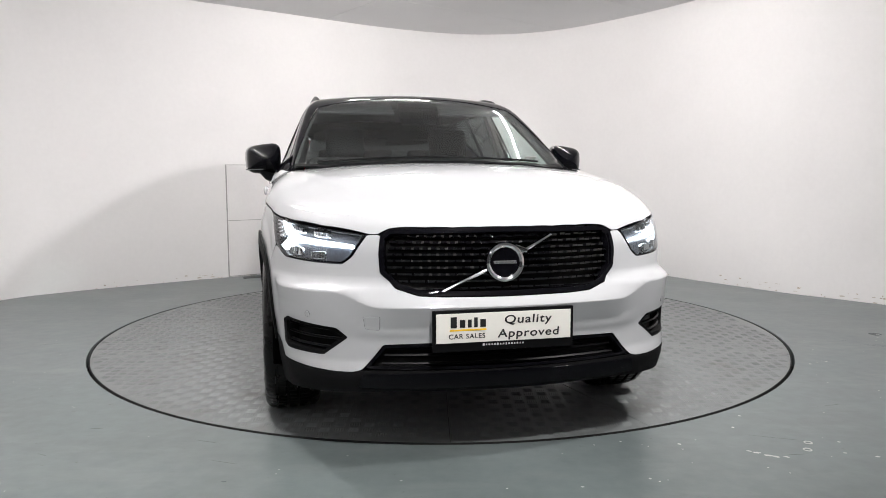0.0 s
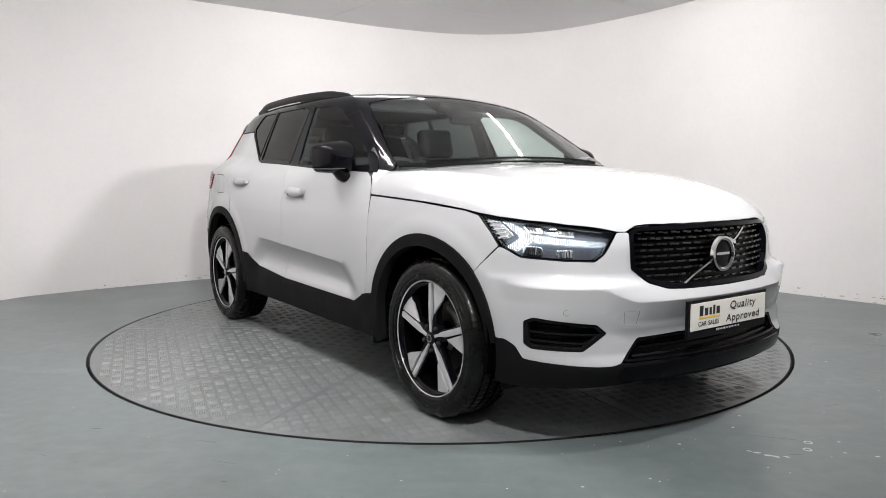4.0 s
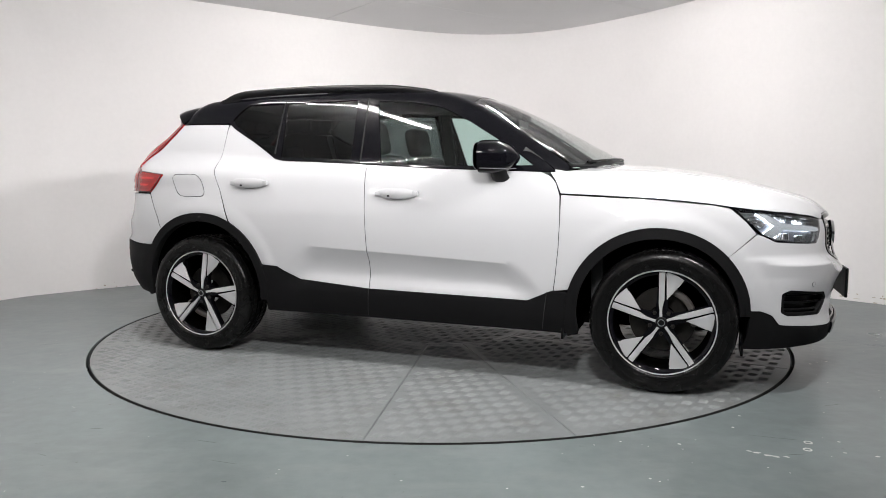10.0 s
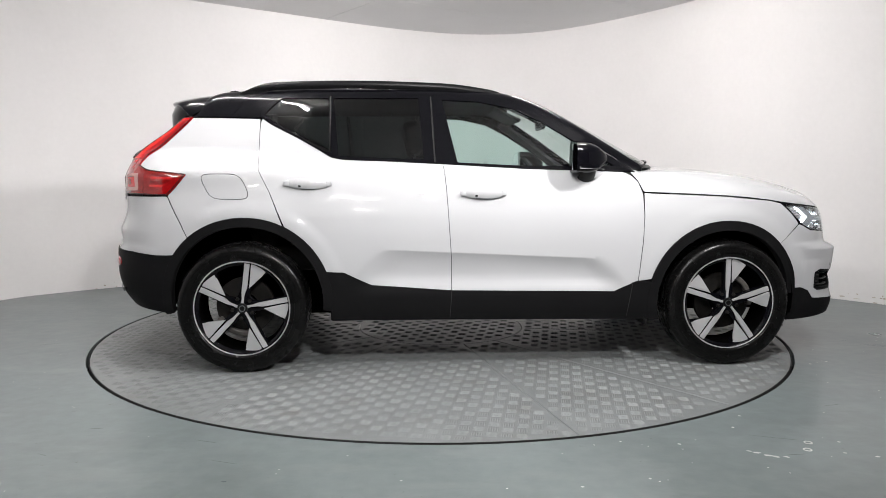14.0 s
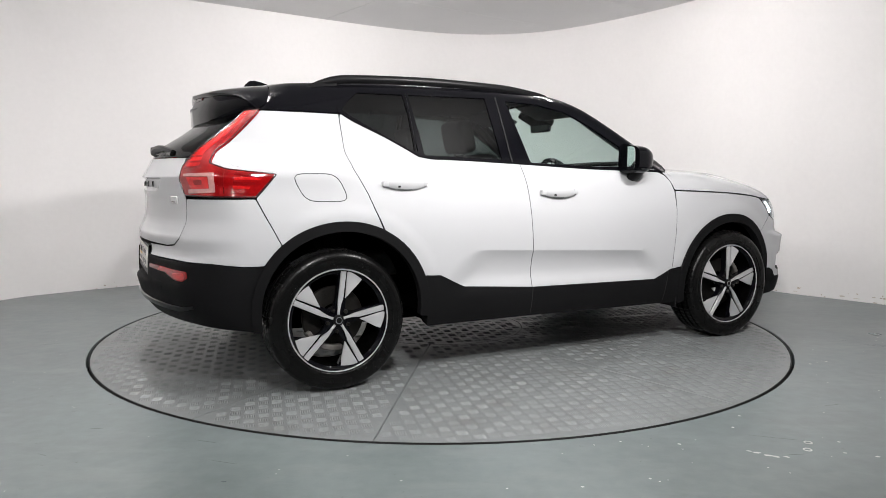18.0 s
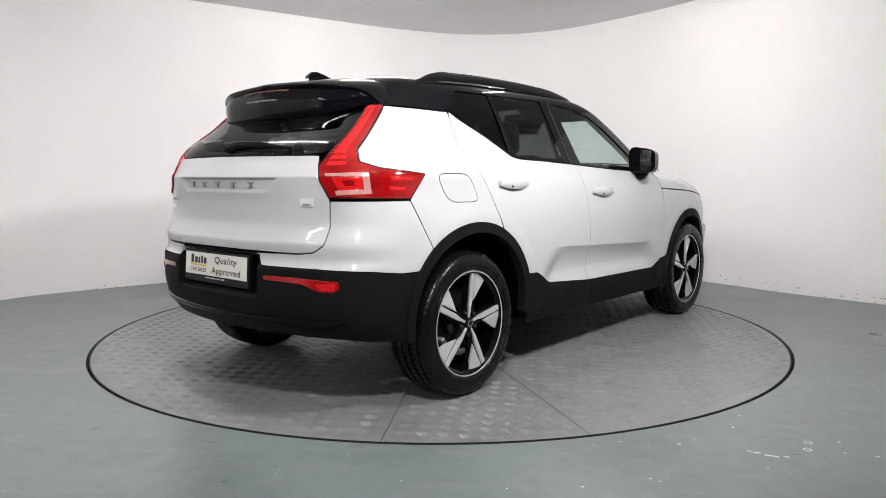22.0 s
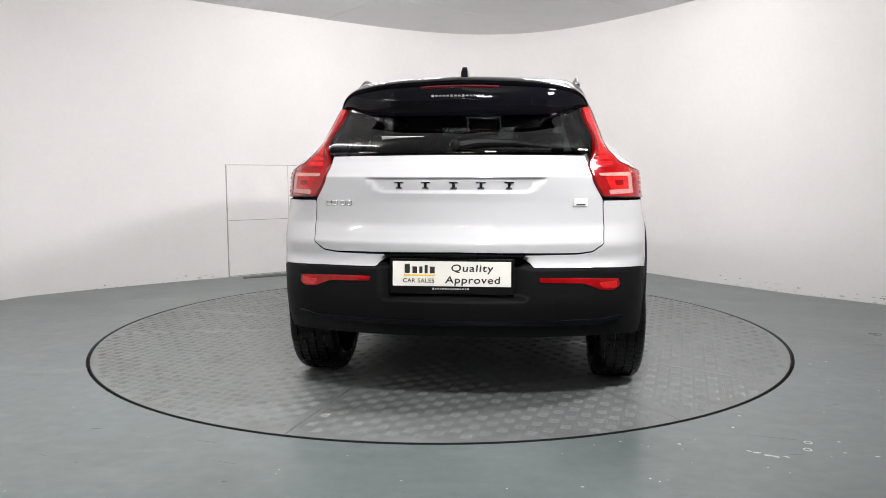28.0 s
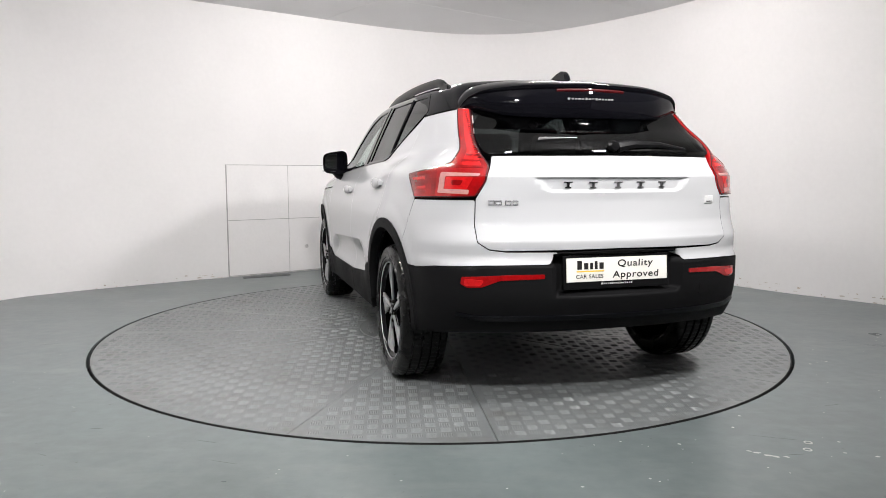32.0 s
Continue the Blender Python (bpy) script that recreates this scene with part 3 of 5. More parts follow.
def spine(u):
    u = np.asarray(u, float)
    a = np.where(u > 1.3, (u - 1.3) / 0.9, np.where(u < -1.2, (u + 1.2) / 0.9, 0.0))
    return np.clip(u, -1.2, 1.3), np.sin(a), np.cos(a)


def cast(fn, o, d, far=1.4):
    """The first way out of the form along rays from inside it."""
    n = 36
    ts = far * np.arange(1, n + 1) / n
    p = (o[None] + d[None] * ts[:, None, None]).reshape(-1, 3)
    out = (fn(p[:, 0], p[:, 1], p[:, 2]) < 0).reshape(n, -1)
    t1 = np.where(out.any(0), ts[out.argmax(0)], far)
    t0 = np.where(out.any(0), t1 - far / n, 0.0)
    for _ in range(15):
        t = 0.5 * (t0 + t1)
        p = o + d * t[:, None]
        inside = fn(p[:, 0], p[:, 1], p[:, 2]) > 0
        t0, t1 = np.where(inside, t, t0), np.where(inside, t1, t)
    return o + d * t0[:, None]


def surf(fn, mode, ab):
    """Points of the form: mode h, (u, z) round the car; mode v, (x, y) from above."""
    ab = np.asarray(ab, float)
    if mode == "h":
        x, s, c = spine(ab[:, 0])
        o = np.stack([x, 0 * x, ab[:, 1]], 1)
        d = np.stack([s, c, 0 * x], 1)
        return cast(fn, o, d)
    o = np.stack([ab[:, 0], ab[:, 1], 0 * ab[:, 0] + 0.7], 1)
    return cast(fn, o, np.array([[0, 0, 1.0]]).repeat(len(ab), 0), 1.1)


def normals(fn, p):
    e = 0.0018
    g = [fn(*(p - np.eye(3)[i] * e).T) - fn(*(p + np.eye(3)[i] * e).T) for i in range(3)]
    g = np.stack(g, 1)
    return g / (np.linalg.norm(g, axis=1, keepdims=True) + 1e-9)


# ---- the car ----
car = tagged(new("car"), "pale silver SUV with black roof and cladding on the turntable", "car")


def dom(p, mode, zc=0.7):
    x, y, z = p
    if mode == "h":
        if x > 1.3:
            return 1.3 + 0.9 * math.atan2(x - 1.3, y), z
        if x < -1.2:
            return -1.2 - 0.9 * math.atan2(-1.2 - x, y), z
        return x, z
    return x, 0.9 * math.atan2(y, z - zc)


def on_form(fn, mode, ab, zc=0.7):
    if mode == "h":
        return surf(fn, "h", ab)
    ab = np.asarray(ab, float)
    b = ab[:, 1] / 0.9
    o = np.stack([ab[:, 0], 0 * b, 0 * b + zc], 1)
    return cast(fn, o, np.stack([0 * b, np.sin(b), np.cos(b)], 1), 1.5)


def refine(loop, step):
    out = []
    for i in range(len(loop)):
        a, b = np.array(loop[i]), np.array(loop[(i + 1) % len(loop)])
        n = max(1, int(np.ceil(np.linalg.norm(b - a) / step)))
        out += [tuple(a + (b - a) * k / n) for k in range(n)]
    return out


def soften(loop, r):
    """Round the corners of an outline."""
    if not r:
        return loop
    out = []
    n = len(loop)
    for i in range(n):
        p0, p, p1 = (np.array(loop[k % n]) for k in (i - 1, i, i + 1))
        d0, d1 = p0 - p, p1 - p
        l0, l1 = np.linalg.norm(d0), np.linalg.norm(d1)
        cosang = d0 @ d1 / (l0 * l1 + 1e-9)
        q = min(r, 0.4 * l0, 0.4 * l1)
        if cosang < -0.985 or q < 1e-4:
            out.append(tuple(p))
            continue
        a, b = p + d0 / l0 * q, p + d1 / l1 * q
        out += [tuple((1 - t) ** 2 * a + 2 * t * (1 - t) * p + t * t * b) for t in (0, 0.33, 0.67, 1)]
    return out


def shrink(loop, g):
    n = len(loop)
    P = np.array(loop)
    area = np.sum(P[:, 0] * np.roll(P[:, 1], -1) - np.roll(P[:, 0], -1) * P[:, 1])
    d = np.roll(P, -1, 0) - np.roll(P, 1, 0)
    nn = np.stack([-d[:, 1], d[:, 0]], 1) / (np.linalg.norm(d, axis=1, keepdims=True) + 1e-9) * np.sign(area)
    return [tuple(p) for p in P + nn * g]


def within(poly, pts):
    P = np.array(poly)
    x, y = pts[:, 0], pts[:, 1]
    c = np.zeros(len(pts), bool)
    for (x0, y0), (x1, y1) in zip(P, np.roll(P, -1, 0)):
        hit = ((y0 > y) != (y1 > y))
        c ^= hit & (x < (x1 - x0) * (y - y0) / (y1 - y0 + 1e-15) + x0)
    return c


from mathutils.geometry import delaunay_2d_cdt


def skin(name, loop, material, parent=None, label="", fn=whole, mode="h", holes=(), step=0.03, off=0.0, lip=0.014, gap=0.0027,
         round_=0.008, side=1, zc=0.7, raw=False, feats=()):
    """A panel of the body: an outline laid on the form, with its edges turned in. Outline points are (x, y, z)."""
    def prep(pts, g):
        ab = pts if raw else [dom(p, mode, zc) for p in pts]
        return shrink(refine(soften(ab, round_), step * 0.6), g)
    outer = prep(loop, gap)
    inner = [prep(h, -0.001) for h in holes]
    P = np.array(outer)
    lo, hi = P.min(0), P.max(0)
    gx, gy = np.meshgrid(np.arange(lo[0] + step / 2, hi[0], step), np.arange(lo[1] + step / 2, hi[1], step))
    grid = np.stack([gx.ravel(), gy.ravel()], 1)
    keep = within(shrink(outer, step * 0.35), grid)
    for h in inner:
        keep &= ~within(shrink(h, -step * 0.35), grid)
    grid = grid[keep]
    # rows of points on both sides of each crease keep it crisp
    for line in feats:
        ab = np.array(refine([dom(p, mode, zc) for p in line], step * 0.5))
        ab = ab[:np.argmin(np.abs(ab - np.array(dom(line[-1], mode, zc))).sum(1)) + 1]
        d = np.gradient(ab, axis=0)
        nn = np.stack([-d[:, 1], d[:, 0]], 1) / (np.linalg.norm(d, axis=1, keepdims=True) + 1e-9)
        for o in (-0.011, -0.004, 0.0, 0.004, 0.011):
            q = ab + nn * o
            q = q[within(shrink(outer, 0.006), q)]
            for h in inner:
                q = q[~within(shrink(h, -0.006), q)]
            if o == -0.011 and len(q) and len(grid):
                near = np.min(np.hypot(grid[:, None, 0] - ab[None, :, 0], grid[:, None, 1] - ab[None, :, 1]), 1)
                grid = grid[near > 0.016]
            grid = np.concatenate([grid, q])
    allp = [Vector(p) for p in outer]
    edges = [(i, (i + 1) % len(outer)) for i in range(len(outer))]
    for h in inner:
        b = len(allp)
        allp += [Vector(p) for p in h]
        edges += [(b + i, b + (i + 1) % len(h)) for i in range(len(h))]
    allp += [Vector(p) for p in grid]
    vs2, _, tris, *_ = delaunay_2d_cdt(allp, edges, [], 0, 1e-6)
    V = np.array([tuple(v) for v in vs2])
    T = np.array([tuple(t) for t in tris if len(t) == 3])
    cen = V[T].mean(1)
    ok = within(outer, cen)
    for h in inner:
        ok &= ~within(h, cen)
    T = T[ok]
    X = on_form(fn, mode, V, zc)
    N = normals(fn, X)
    X = X + N * off
    a, b, c = X[T[0]] if len(T) else (np.zeros(3),) * 3
    flip = np.einsum("ij,ij->i", np.cross(X[T[:, 1]] - X[T[:, 0]], X[T[:, 2]] - X[T[:, 0]]), N[T].mean(1)) < 0
    T[flip] = T[flip][:, ::-1]
    verts, norms, faces = [*X], [*N], [tuple(t) for t in T]
    if lip:
        count = {}
        for t in faces:
            for i in range(3):
                count[(t[i], t[(i + 1) % 3])] = 1
        rim = [(i, j) for i, j in count if (j, i) not in count]
        made = {}
        for i, j in rim:
            d = X[j] - X[i]
            out = np.cross(d, N[i] + N[j])
            out /= np.linalg.norm(out) + 1e-9
            for k in (i, j):
                made.setdefault(k, []).append(out)
        idx = {}
        for k, outs in made.items():
            o = np.mean(outs, 0)
            o /= np.linalg.norm(o) + 1e-9
            idx[k] = len(verts)
            verts += [X[k], X[k] + o * 0.0012 - N[k] * 0.0016, X[k] - N[k] * lip + o * 0.0006]
            norms += [N[k], N[k] * 0.5 + o, o]
        for i, j in rim:
            a, b = idx[i], idx[j]
            faces.append((j, i, a + 1, b + 1))
        deep = len(faces)
        for i, j in rim:
            a, b = idx[i], idx[j]
            faces.append((b + 1, a + 1, a + 2, b + 2))
    verts, norms = np.array(verts), np.array(norms)
    norms /= np.linalg.norm(norms, axis=1, keepdims=True) + 1e-9
    if side < 0:
        verts[:, 1] *= -1
        norms[:, 1] *= -1
        faces = [f[::-1] for f in faces]
    ob = mesh(name, verts, faces, material, parent or car, label, True, norms)
    # painted panels get near-black inner edges: shade in the shut lines, put in as colour
    if lip and material is PAINT:
        ob.data.materials.append(GAP)
        for p in list(ob.data.polygons)[deep:]:
            p.material_index = 1
    return ob


def both(loop):
    """An outline that starts and ends on the car's middle, closed by its mirror image."""
    return loop + [(x, -y, z) for x, y, z in loop[::-1] if abs(y) > 1e-4]


def mirrored(loop):
    return [(x, -y, z) for x, y, z in loop]


def arch(cx, cz, r, a0, a1, n=22):
    """Points of a wheel arch's round, in degrees from forward, over the top."""
    return [(cx + r * math.cos(radians(a0 + (a1 - a0) * i / n)), 0.87, cz + r * math.sin(radians(a0 + (a1 - a0) * i / n))) for i in range(n + 1)]


FC, FZ, FR = 1.325, 0.375, 0.444
RC, RZ, RR = -1.32, 0.39, 0.458


def arch_at(c, r, z, cz, side):
    return c + side * math.sqrt(max(r * r - (z - cz) ** 2, 0))


LAMP = [(1.652, .848, .918), (1.720, .845, .85), (1.785, .829, .790), (1.85, .80, .758), (1.985, .691, .747), (2.049, .601, .744), (2.064, .570, .768),
        (2.07, .512, .855), (1.970, .66, .878), (1.853, .766, .894), (1.75, .825, .907)]
FOG = [(1.890, .823, .515), (1.888, .819, .425), (1.915, .806, .408), (2.066, .675, .405), (2.105, .586, .474), (2.093, .630, .510), (1.93, .810, .533)]
TAILLAMP = [(-1.745, .594, 1.392), (-1.884, .617, 1.265), (-1.994, .614, 1.173), (-2.052, .600, 1.115), (-2.065, .617, 1.05), (-2.032, .652, .975),
            (-1.735, .853, .967), (-1.632, .850, 1.081), (-1.85, .79, 1.105), (-1.925, .733, 1.133), (-1.887, .68, 1.188), (-1.662, .615, 1.385), (-1.655, .609, 1.403)]
GRILLE = [(2.224, 0, .630), (2.205, .25, .632), (2.190, .335, .636), (2.156, .415, .661), (2.111, .466, .712), (2.104, .468, .78), (2.092, .460, .85), (2.094, .425, .872), (2.16, 0, .878)]


FUEL = soften([(-1.572, .862, 1.083), (-1.345, .875, 1.083), (-1.283, .896, .944), (-1.505, .882, .946)], 0.055)
CHARGE = [(0.99 + 0.075 * math.cos(2 * math.pi * i / 14), .89, 0.905 + 0.062 * math.sin(2 * math.pi * i / 14)) for i in range(14)]
TOW = [(2.149, -.540, .557), (2.175, -.479, .559), (2.155, -.477, .504), (2.138, -.529, .508)]


def panels():
    for s in (1, -1):
        # doors
        seam_r = [(-.213, .9, .442), (-.213, .9, .585), (-.227, .9, .8), (-.24, .9, 1.0), (-.254, .9, 1.135)]
        press = [(-.66, .9, .50), (-.56, .9, .671), (-.2, .9, .6546), (.2, .9, .6354), (.56, .9, .618), (.70, .9, .50)]
        front_door = skin("front_door", [(-.254, .9, 1.135), (.208, .9, 1.109), (.74, .9, 1.092), (.79, .9, 1.07), (.822, .9, 1.035), (.845, .9, .97), (.85, .9, .85),
                                         (.845, .9, .71), (.83, .9, .55), (.822, .9, .487), (.808, .9, .484), (.688, .9, .428)] + seam_r[:-1], PAINT, side=s, feats=[press], step=0.024)
        ra = arch(RC, RZ, RR, 63, 21, 10)
        rear_door = skin("rear_door", [(-.254, .9, 1.135), (-.24, .9, 1.0), (-.227, .9, .8), (-.213, .9, .585), (-.213, .9, .442), (-.649, .9, .474), (-.80, .9, .548)]
                         + ra[::-1] + [(-1.191, .88, .986), (-1.25, .85, 1.102), (-1.268, .80, 1.2), (-1.265, .69, 1.365), (-1.25, .67, 1.40),
                                       (-.93, .77, 1.211), (-.865, .78, 1.171), (-.80, .8, 1.159), (-.584, .8, 1.152)], PAINT, side=s, feats=[press], step=0.024)
        # front wing and rear quarter
        fa = arch(FC, FZ, FR, 44, 164, 26)
        skin("front_wing", [(.85, .889, .975), (1.295, .888, .955), (1.573, .862, .930), (1.648, .848, .914), (1.718, .845, .852), (1.762, .836, .797)]
             + fa + [(.822, .9, .487), (.83, .9, .55), (.845, .9, .71), (.85, .9, .85)], PAINT, side=s, holes=[CHARGE] if s > 0 else [], step=0.02)
        qa = arch(RC, RZ, RR, 64, 130, 14)
        skin("rear_quarter", [(-1.265, .66, 1.388), (-1.268, .80, 1.2), (-1.25, .85, 1.102), (-1.191, .88, .986)] + qa
             + [(-1.735, .853, .964), (-1.632, .850, 1.079), (-1.85, .792, 1.102), (-1.928, .738, 1.130), (-1.89, .685, 1.186), (-1.664, .619, 1.382), (-1.655, .612, 1.397)], PAINT, side=s, holes=[FUEL] if s < 0 else [], step=0.02)
        # cladding
        skin("arch_cladding", arch(FC, FZ, FR, 4, 195, 36) + arch(FC, FZ, FR - 0.052, 195, 4, 36), PLASTIC, off=0.010, lip=0.05, gap=0, side=s, round_=0, label="grained black wheel arch cladding")
        skin("arch_cladding", arch(RC, RZ, RR, -6, 188, 36) + arch(RC, RZ, RR - 0.048, 188, -6, 36), PLASTIC, off=0.010, lip=0.05, gap=0, side=s, round_=0, label="grained black wheel arch cladding")
        x0, x1 = arch_at(RC, RR - 0.01, .30, RZ, 1), arch_at(FC, FR - 0.01, .28, FZ, -1)
        skin("sill_cladding", [(x0 + 0.01, .9, .285), (-.2, .9, .283), (x1, .9, .272)] + arch(FC, FZ, FR - 0.006, 190, 166, 6) + [(.81, .9, .486), (.688, .9, .430), (-.213, .9, .444), (-.649, .9, .476), (-.80, .9, .55), (-.875, .9, .552)]
             + arch(RC, RZ, RR - 0.006, 20, -8, 6), PLASTIC, off=0.008, lip=0.06, gap=0, side=s, label="black plastic sill cladding")
        # rear bumper's painted corner
        skin("bumper_corner", [(-2.158, .30, .73), (-2.168, .345, .676), (-2.084, .621, .672), (-1.93, .80, .662), (-1.80, .86, .645)] + arch(RC, RZ, RR, 146, 130, 5)
             + [(-1.735, .853, .962), (-2.03, .655, .962), (-2.03, .655, .85), (-2.055, .643, .772), (-2.075, .597, .739), (-2.10, .53, .731)], PAINT, side=s, label="painted corner of the rear bumper")
    skin("fuel_flap", FUEL, PAINT, side=-1, gap=0.0045)
    skin("charge_flap", CHARGE, PAINT, side=1, gap=0.003)
    skin("tow_eye_cover", TOW, PAINT, gap=0.002)
    low = [(1.80, .838, .431), (1.85, .828, .412), (1.885, .818, .366), (2.105, .628, .350), (2.128, .570, .350), (2.138, .540, .358), (2.135, .510, .388), (2.144, .460, .449), (2.182, .272, .455), (2.20, 0, .458)]
    edge = [(1.75, .85, .648), (1.95, .80, .648), (2.04, .70, .647), (2.10, .62, .640), (2.135, .56, .615), (2.16, .48, .594), (2.19, .35, .592), (2.23, 0, .592)]
    edge = edge + [(x, -y, z) for x, y, z in edge[-2::-1]]
    skin("front_bumper", both(low[::-1] + arch(FC, FZ, FR, 7, 44, 8) + [(1.764, .836, .793), (1.787, .829, .787), (1.85, .80, .755), (1.985, .691, .744), (2.052, .601, .741), (2.067, .566, .768),
                               (2.074, .508, .852), (2.085, .476, .853), (2.094, .464, .85), (2.107, .471, .78), (2.114, .469, .711), (2.159, .417, .658), (2.193, .336, .633), (2.208, .25, .629), (2.227, 0, .627)]),
         PAINT, holes=[FOG, mirrored(FOG), TOW], step=0.02, feats=[edge], gap=0.0008)
    chin = [(2.20, 0, .272), (2.15, .454, .272), (2.084, .641, .266), (1.967, .759, .255), (1.78, .814, .240), (1.74, .82, .24)] + arch(FC, FZ, FR - 0.004, -18, 7, 5) + [(x, y, z - .003) for x, y, z in low[:6]] + [(2.218, 0, .354)]
    skin("chin_cladding", both(chin), PLASTIC, gap=0.001, lip=0.05, label="black plastic lower bumper")
    skin("front_lip", both([(2.21, 0, .288), (2.15, .46, .286), (2.125, .55, .292), (2.135, .535, .345), (2.218, 0, .350)]), GLOSS, off=0.008, lip=0.03, label="gloss black lower lip")
    skin("bonnet", both([(2.160, 0, .886), (2.157, .1, .886), (2.147, .2, .885), (2.128, .3, .884), (2.102, .395, .882), (2.094, .425, .878), (2.088, .472, .856), (2.074, .508, .858), (1.970, .66, .881), (1.853, .766, .897), (1.75, .825, .910), (1.652, .848, .921),
                         (1.573, .862, .934), (1.295, .888, .959), (.848, .889, .980), (.818, .866, 1.045), (.785, .838, 1.085), (.80, .815, 1.102), (.87, .785, 1.110), (.93, .72, 1.12), (1.0, .5, 1.135), (1.04, .3, 1.14), (1.06, 0, 1.143)]),
         PAINT, fn=lower, mode="c", zc=0.6, step=0.022)
    skin("tailgate", both([(-2.183, 0, .742), (-2.10, .53, .735), (-2.075, .597, .742), (-2.055, .645, .775), (-2.03, .655, .85), (-2.031, .655, .965), (-2.064, .618, 1.05), (-2.052, .598, 1.112),
                           (-2.02, .577, 1.16), (-2.10, 0, 1.163)]), PAINT, step=0.02,
         feats=[[(-2.03, .64, z), (-2.19, 0, z), (-2.03, -.64, z)] for z in (.776, 1.062)] + [[(-2.1, .34, 1.002), (-2.19, 0, 1.002), (-2.1, -.34, 1.002)]])
    skin("rear_bumper", both([(-2.13, 0, .365), (-1.99, .69, .355), (-1.80, .83, .335)] + arch(RC, RZ, RR - 0.004, 188, 146, 8) + [(-1.80, .86, .642), (-1.93, .80, .659), (-2.084, .621, .669), (-2.168, .345, .673),
                              (-2.158, .30, .727), (-2.18, 0, .735)]), PLASTIC, gap=0.001, lip=0.05, step=0.02, label="grained black rear bumper")
    skin("rear_tow_cover", [(-2.11, -.425, .556), (-2.09, -.485, .553), (-2.09, -.485, .502), (-2.11, -.425, .505)], PLASTIC, off=0.0018, lip=0.004, gap=0, step=0.02)
    skin("diffuser_strip", both([(-2.15, 0, .425), (-2.03, .62, .420), (-1.98, .715, .445), (-1.985, .71, .462), (-2.03, .63, .448), (-2.19, 0, .450)]), GLOSS, off=0.010, lip=0.03, label="gloss black strip low on the rear bumper")
    # roof with its front pillars, side frames
    skin("roof", both([(.262, 0, 1.548), (.268, .3, 1.540), (.305, .585, 1.480), (.58, .67, 1.315), (.865, .757, 1.131), (.872, .79, 1.104), (.815, .802, 1.096), (.575, .745, 1.272), (.365, .71, 1.398), (.205, .685, 1.476),
                       (0, .67, 1.514), (-.3, .665, 1.529), (-.86, .655, 1.532), (-1.16, .635, 1.527), (-1.272, .648, 1.424), (-1.265, .66, 1.390), (-1.31, .66, 1.390), (-1.655, .609, 1.401),
                       (-1.60, .59, 1.48), (-1.575, .5, 1.54), (-1.56, 0, 1.569)]), GLOSS, fn=whole, mode="c", zc=0.9, step=0.03, gap=0.001)
    F_GLASS = [(-.253, .65, 1.498), (-.038, .65, 1.487), (.153, .67, 1.447), (.311, .70, 1.370), (.527, .744, 1.240), (.700, .8, 1.124), (.212, .82, 1.124), (-.175, .81, 1.143)]
    M_GLASS = [(-.861, .636, 1.506), (-.386, .64, 1.509), (-.36, .8, 1.159), (-.829, .786, 1.179)]
    R_GLASS = [(-1.245, .662, 1.412), (-1.148, .622, 1.506), (-.894, .635, 1.506), (-.862, .778, 1.196), (-.91, .772, 1.205)]
    for s in (1, -1):
        frame_ = skin("window_surround", [(-1.262, .66, 1.393), (-.93, .77, 1.214), (-.865, .78, 1.174), (-.80, .8, 1.162), (-.584, .8, 1.155), (-.254, .8, 1.138), (.208, .8, 1.112), (.74, .8, 1.095), (.812, .8, 1.094),
                                          (.573, .744, 1.270), (.363, .71, 1.396), (.203, .685, 1.474), (0, .67, 1.512), (-.3, .665, 1.527), (-.86, .655, 1.530), (-1.16, .635, 1.525), (-1.270, .648, 1.424)],
                      GLOSS, holes=[F_GLASS, M_GLASS, R_GLASS], side=s, gap=0.001, label="gloss black door frames and pillars", off=0.002)
        skin("front_window", F_GLASS, SIDE_GLASS, side=s, off=-0.004, lip=0, gap=-0.004, label="lightly tinted front side window", step=0.05)
        skin("rear_window", M_GLASS, PRIVACY, side=s, off=-0.004, lip=0, gap=-0.004, label="dark privacy glass rear side window", step=0.05)
        skin("quarter_window", R_GLASS, PRIVACY, side=s, off=-0.004, lip=0, gap=-0.004, label="dark privacy glass quarter window", step=0.05)
    skin("windscreen", both([(1.055, 0, 1.143), (1.03, .35, 1.138), (.975, .6, 1.130), (.868, .752, 1.133), (.585, .665, 1.317), (.308, .58, 1.484), (.270, .3, 1.542), (.264, 0, 1.550)]), SCREEN_GLASS,
         fn=whole, mode="c", zc=0.9, off=-0.003, lip=0, gap=0, label="clear windscreen", step=0.05)
    skin("tailgate_window", both([(-2.10, 0, 1.167), (-2.018, .580, 1.164), (-1.99, .600, 1.178), (-1.88, .605, 1.262), (-1.745, .585, 1.395), (-1.86, 0, 1.41)]), TAIL_GLASS, fn=upper, off=0.0, lip=0.02, gap=0.001, step=0.05,
         label="dark privacy glass of the tailgate")


panels()


# ---- lamps, grilles and trim ----
def spot(x, y, z, off=0.0, fn=whole):
    """The place on the form round about (x, y, z), and its outward direction."""
    p = on_form(fn, "h", [dom((x, y, z), "h")])
    n = normals(fn, p)
    q = p + n * off
    return Vector(q[0]), Vector(n[0])


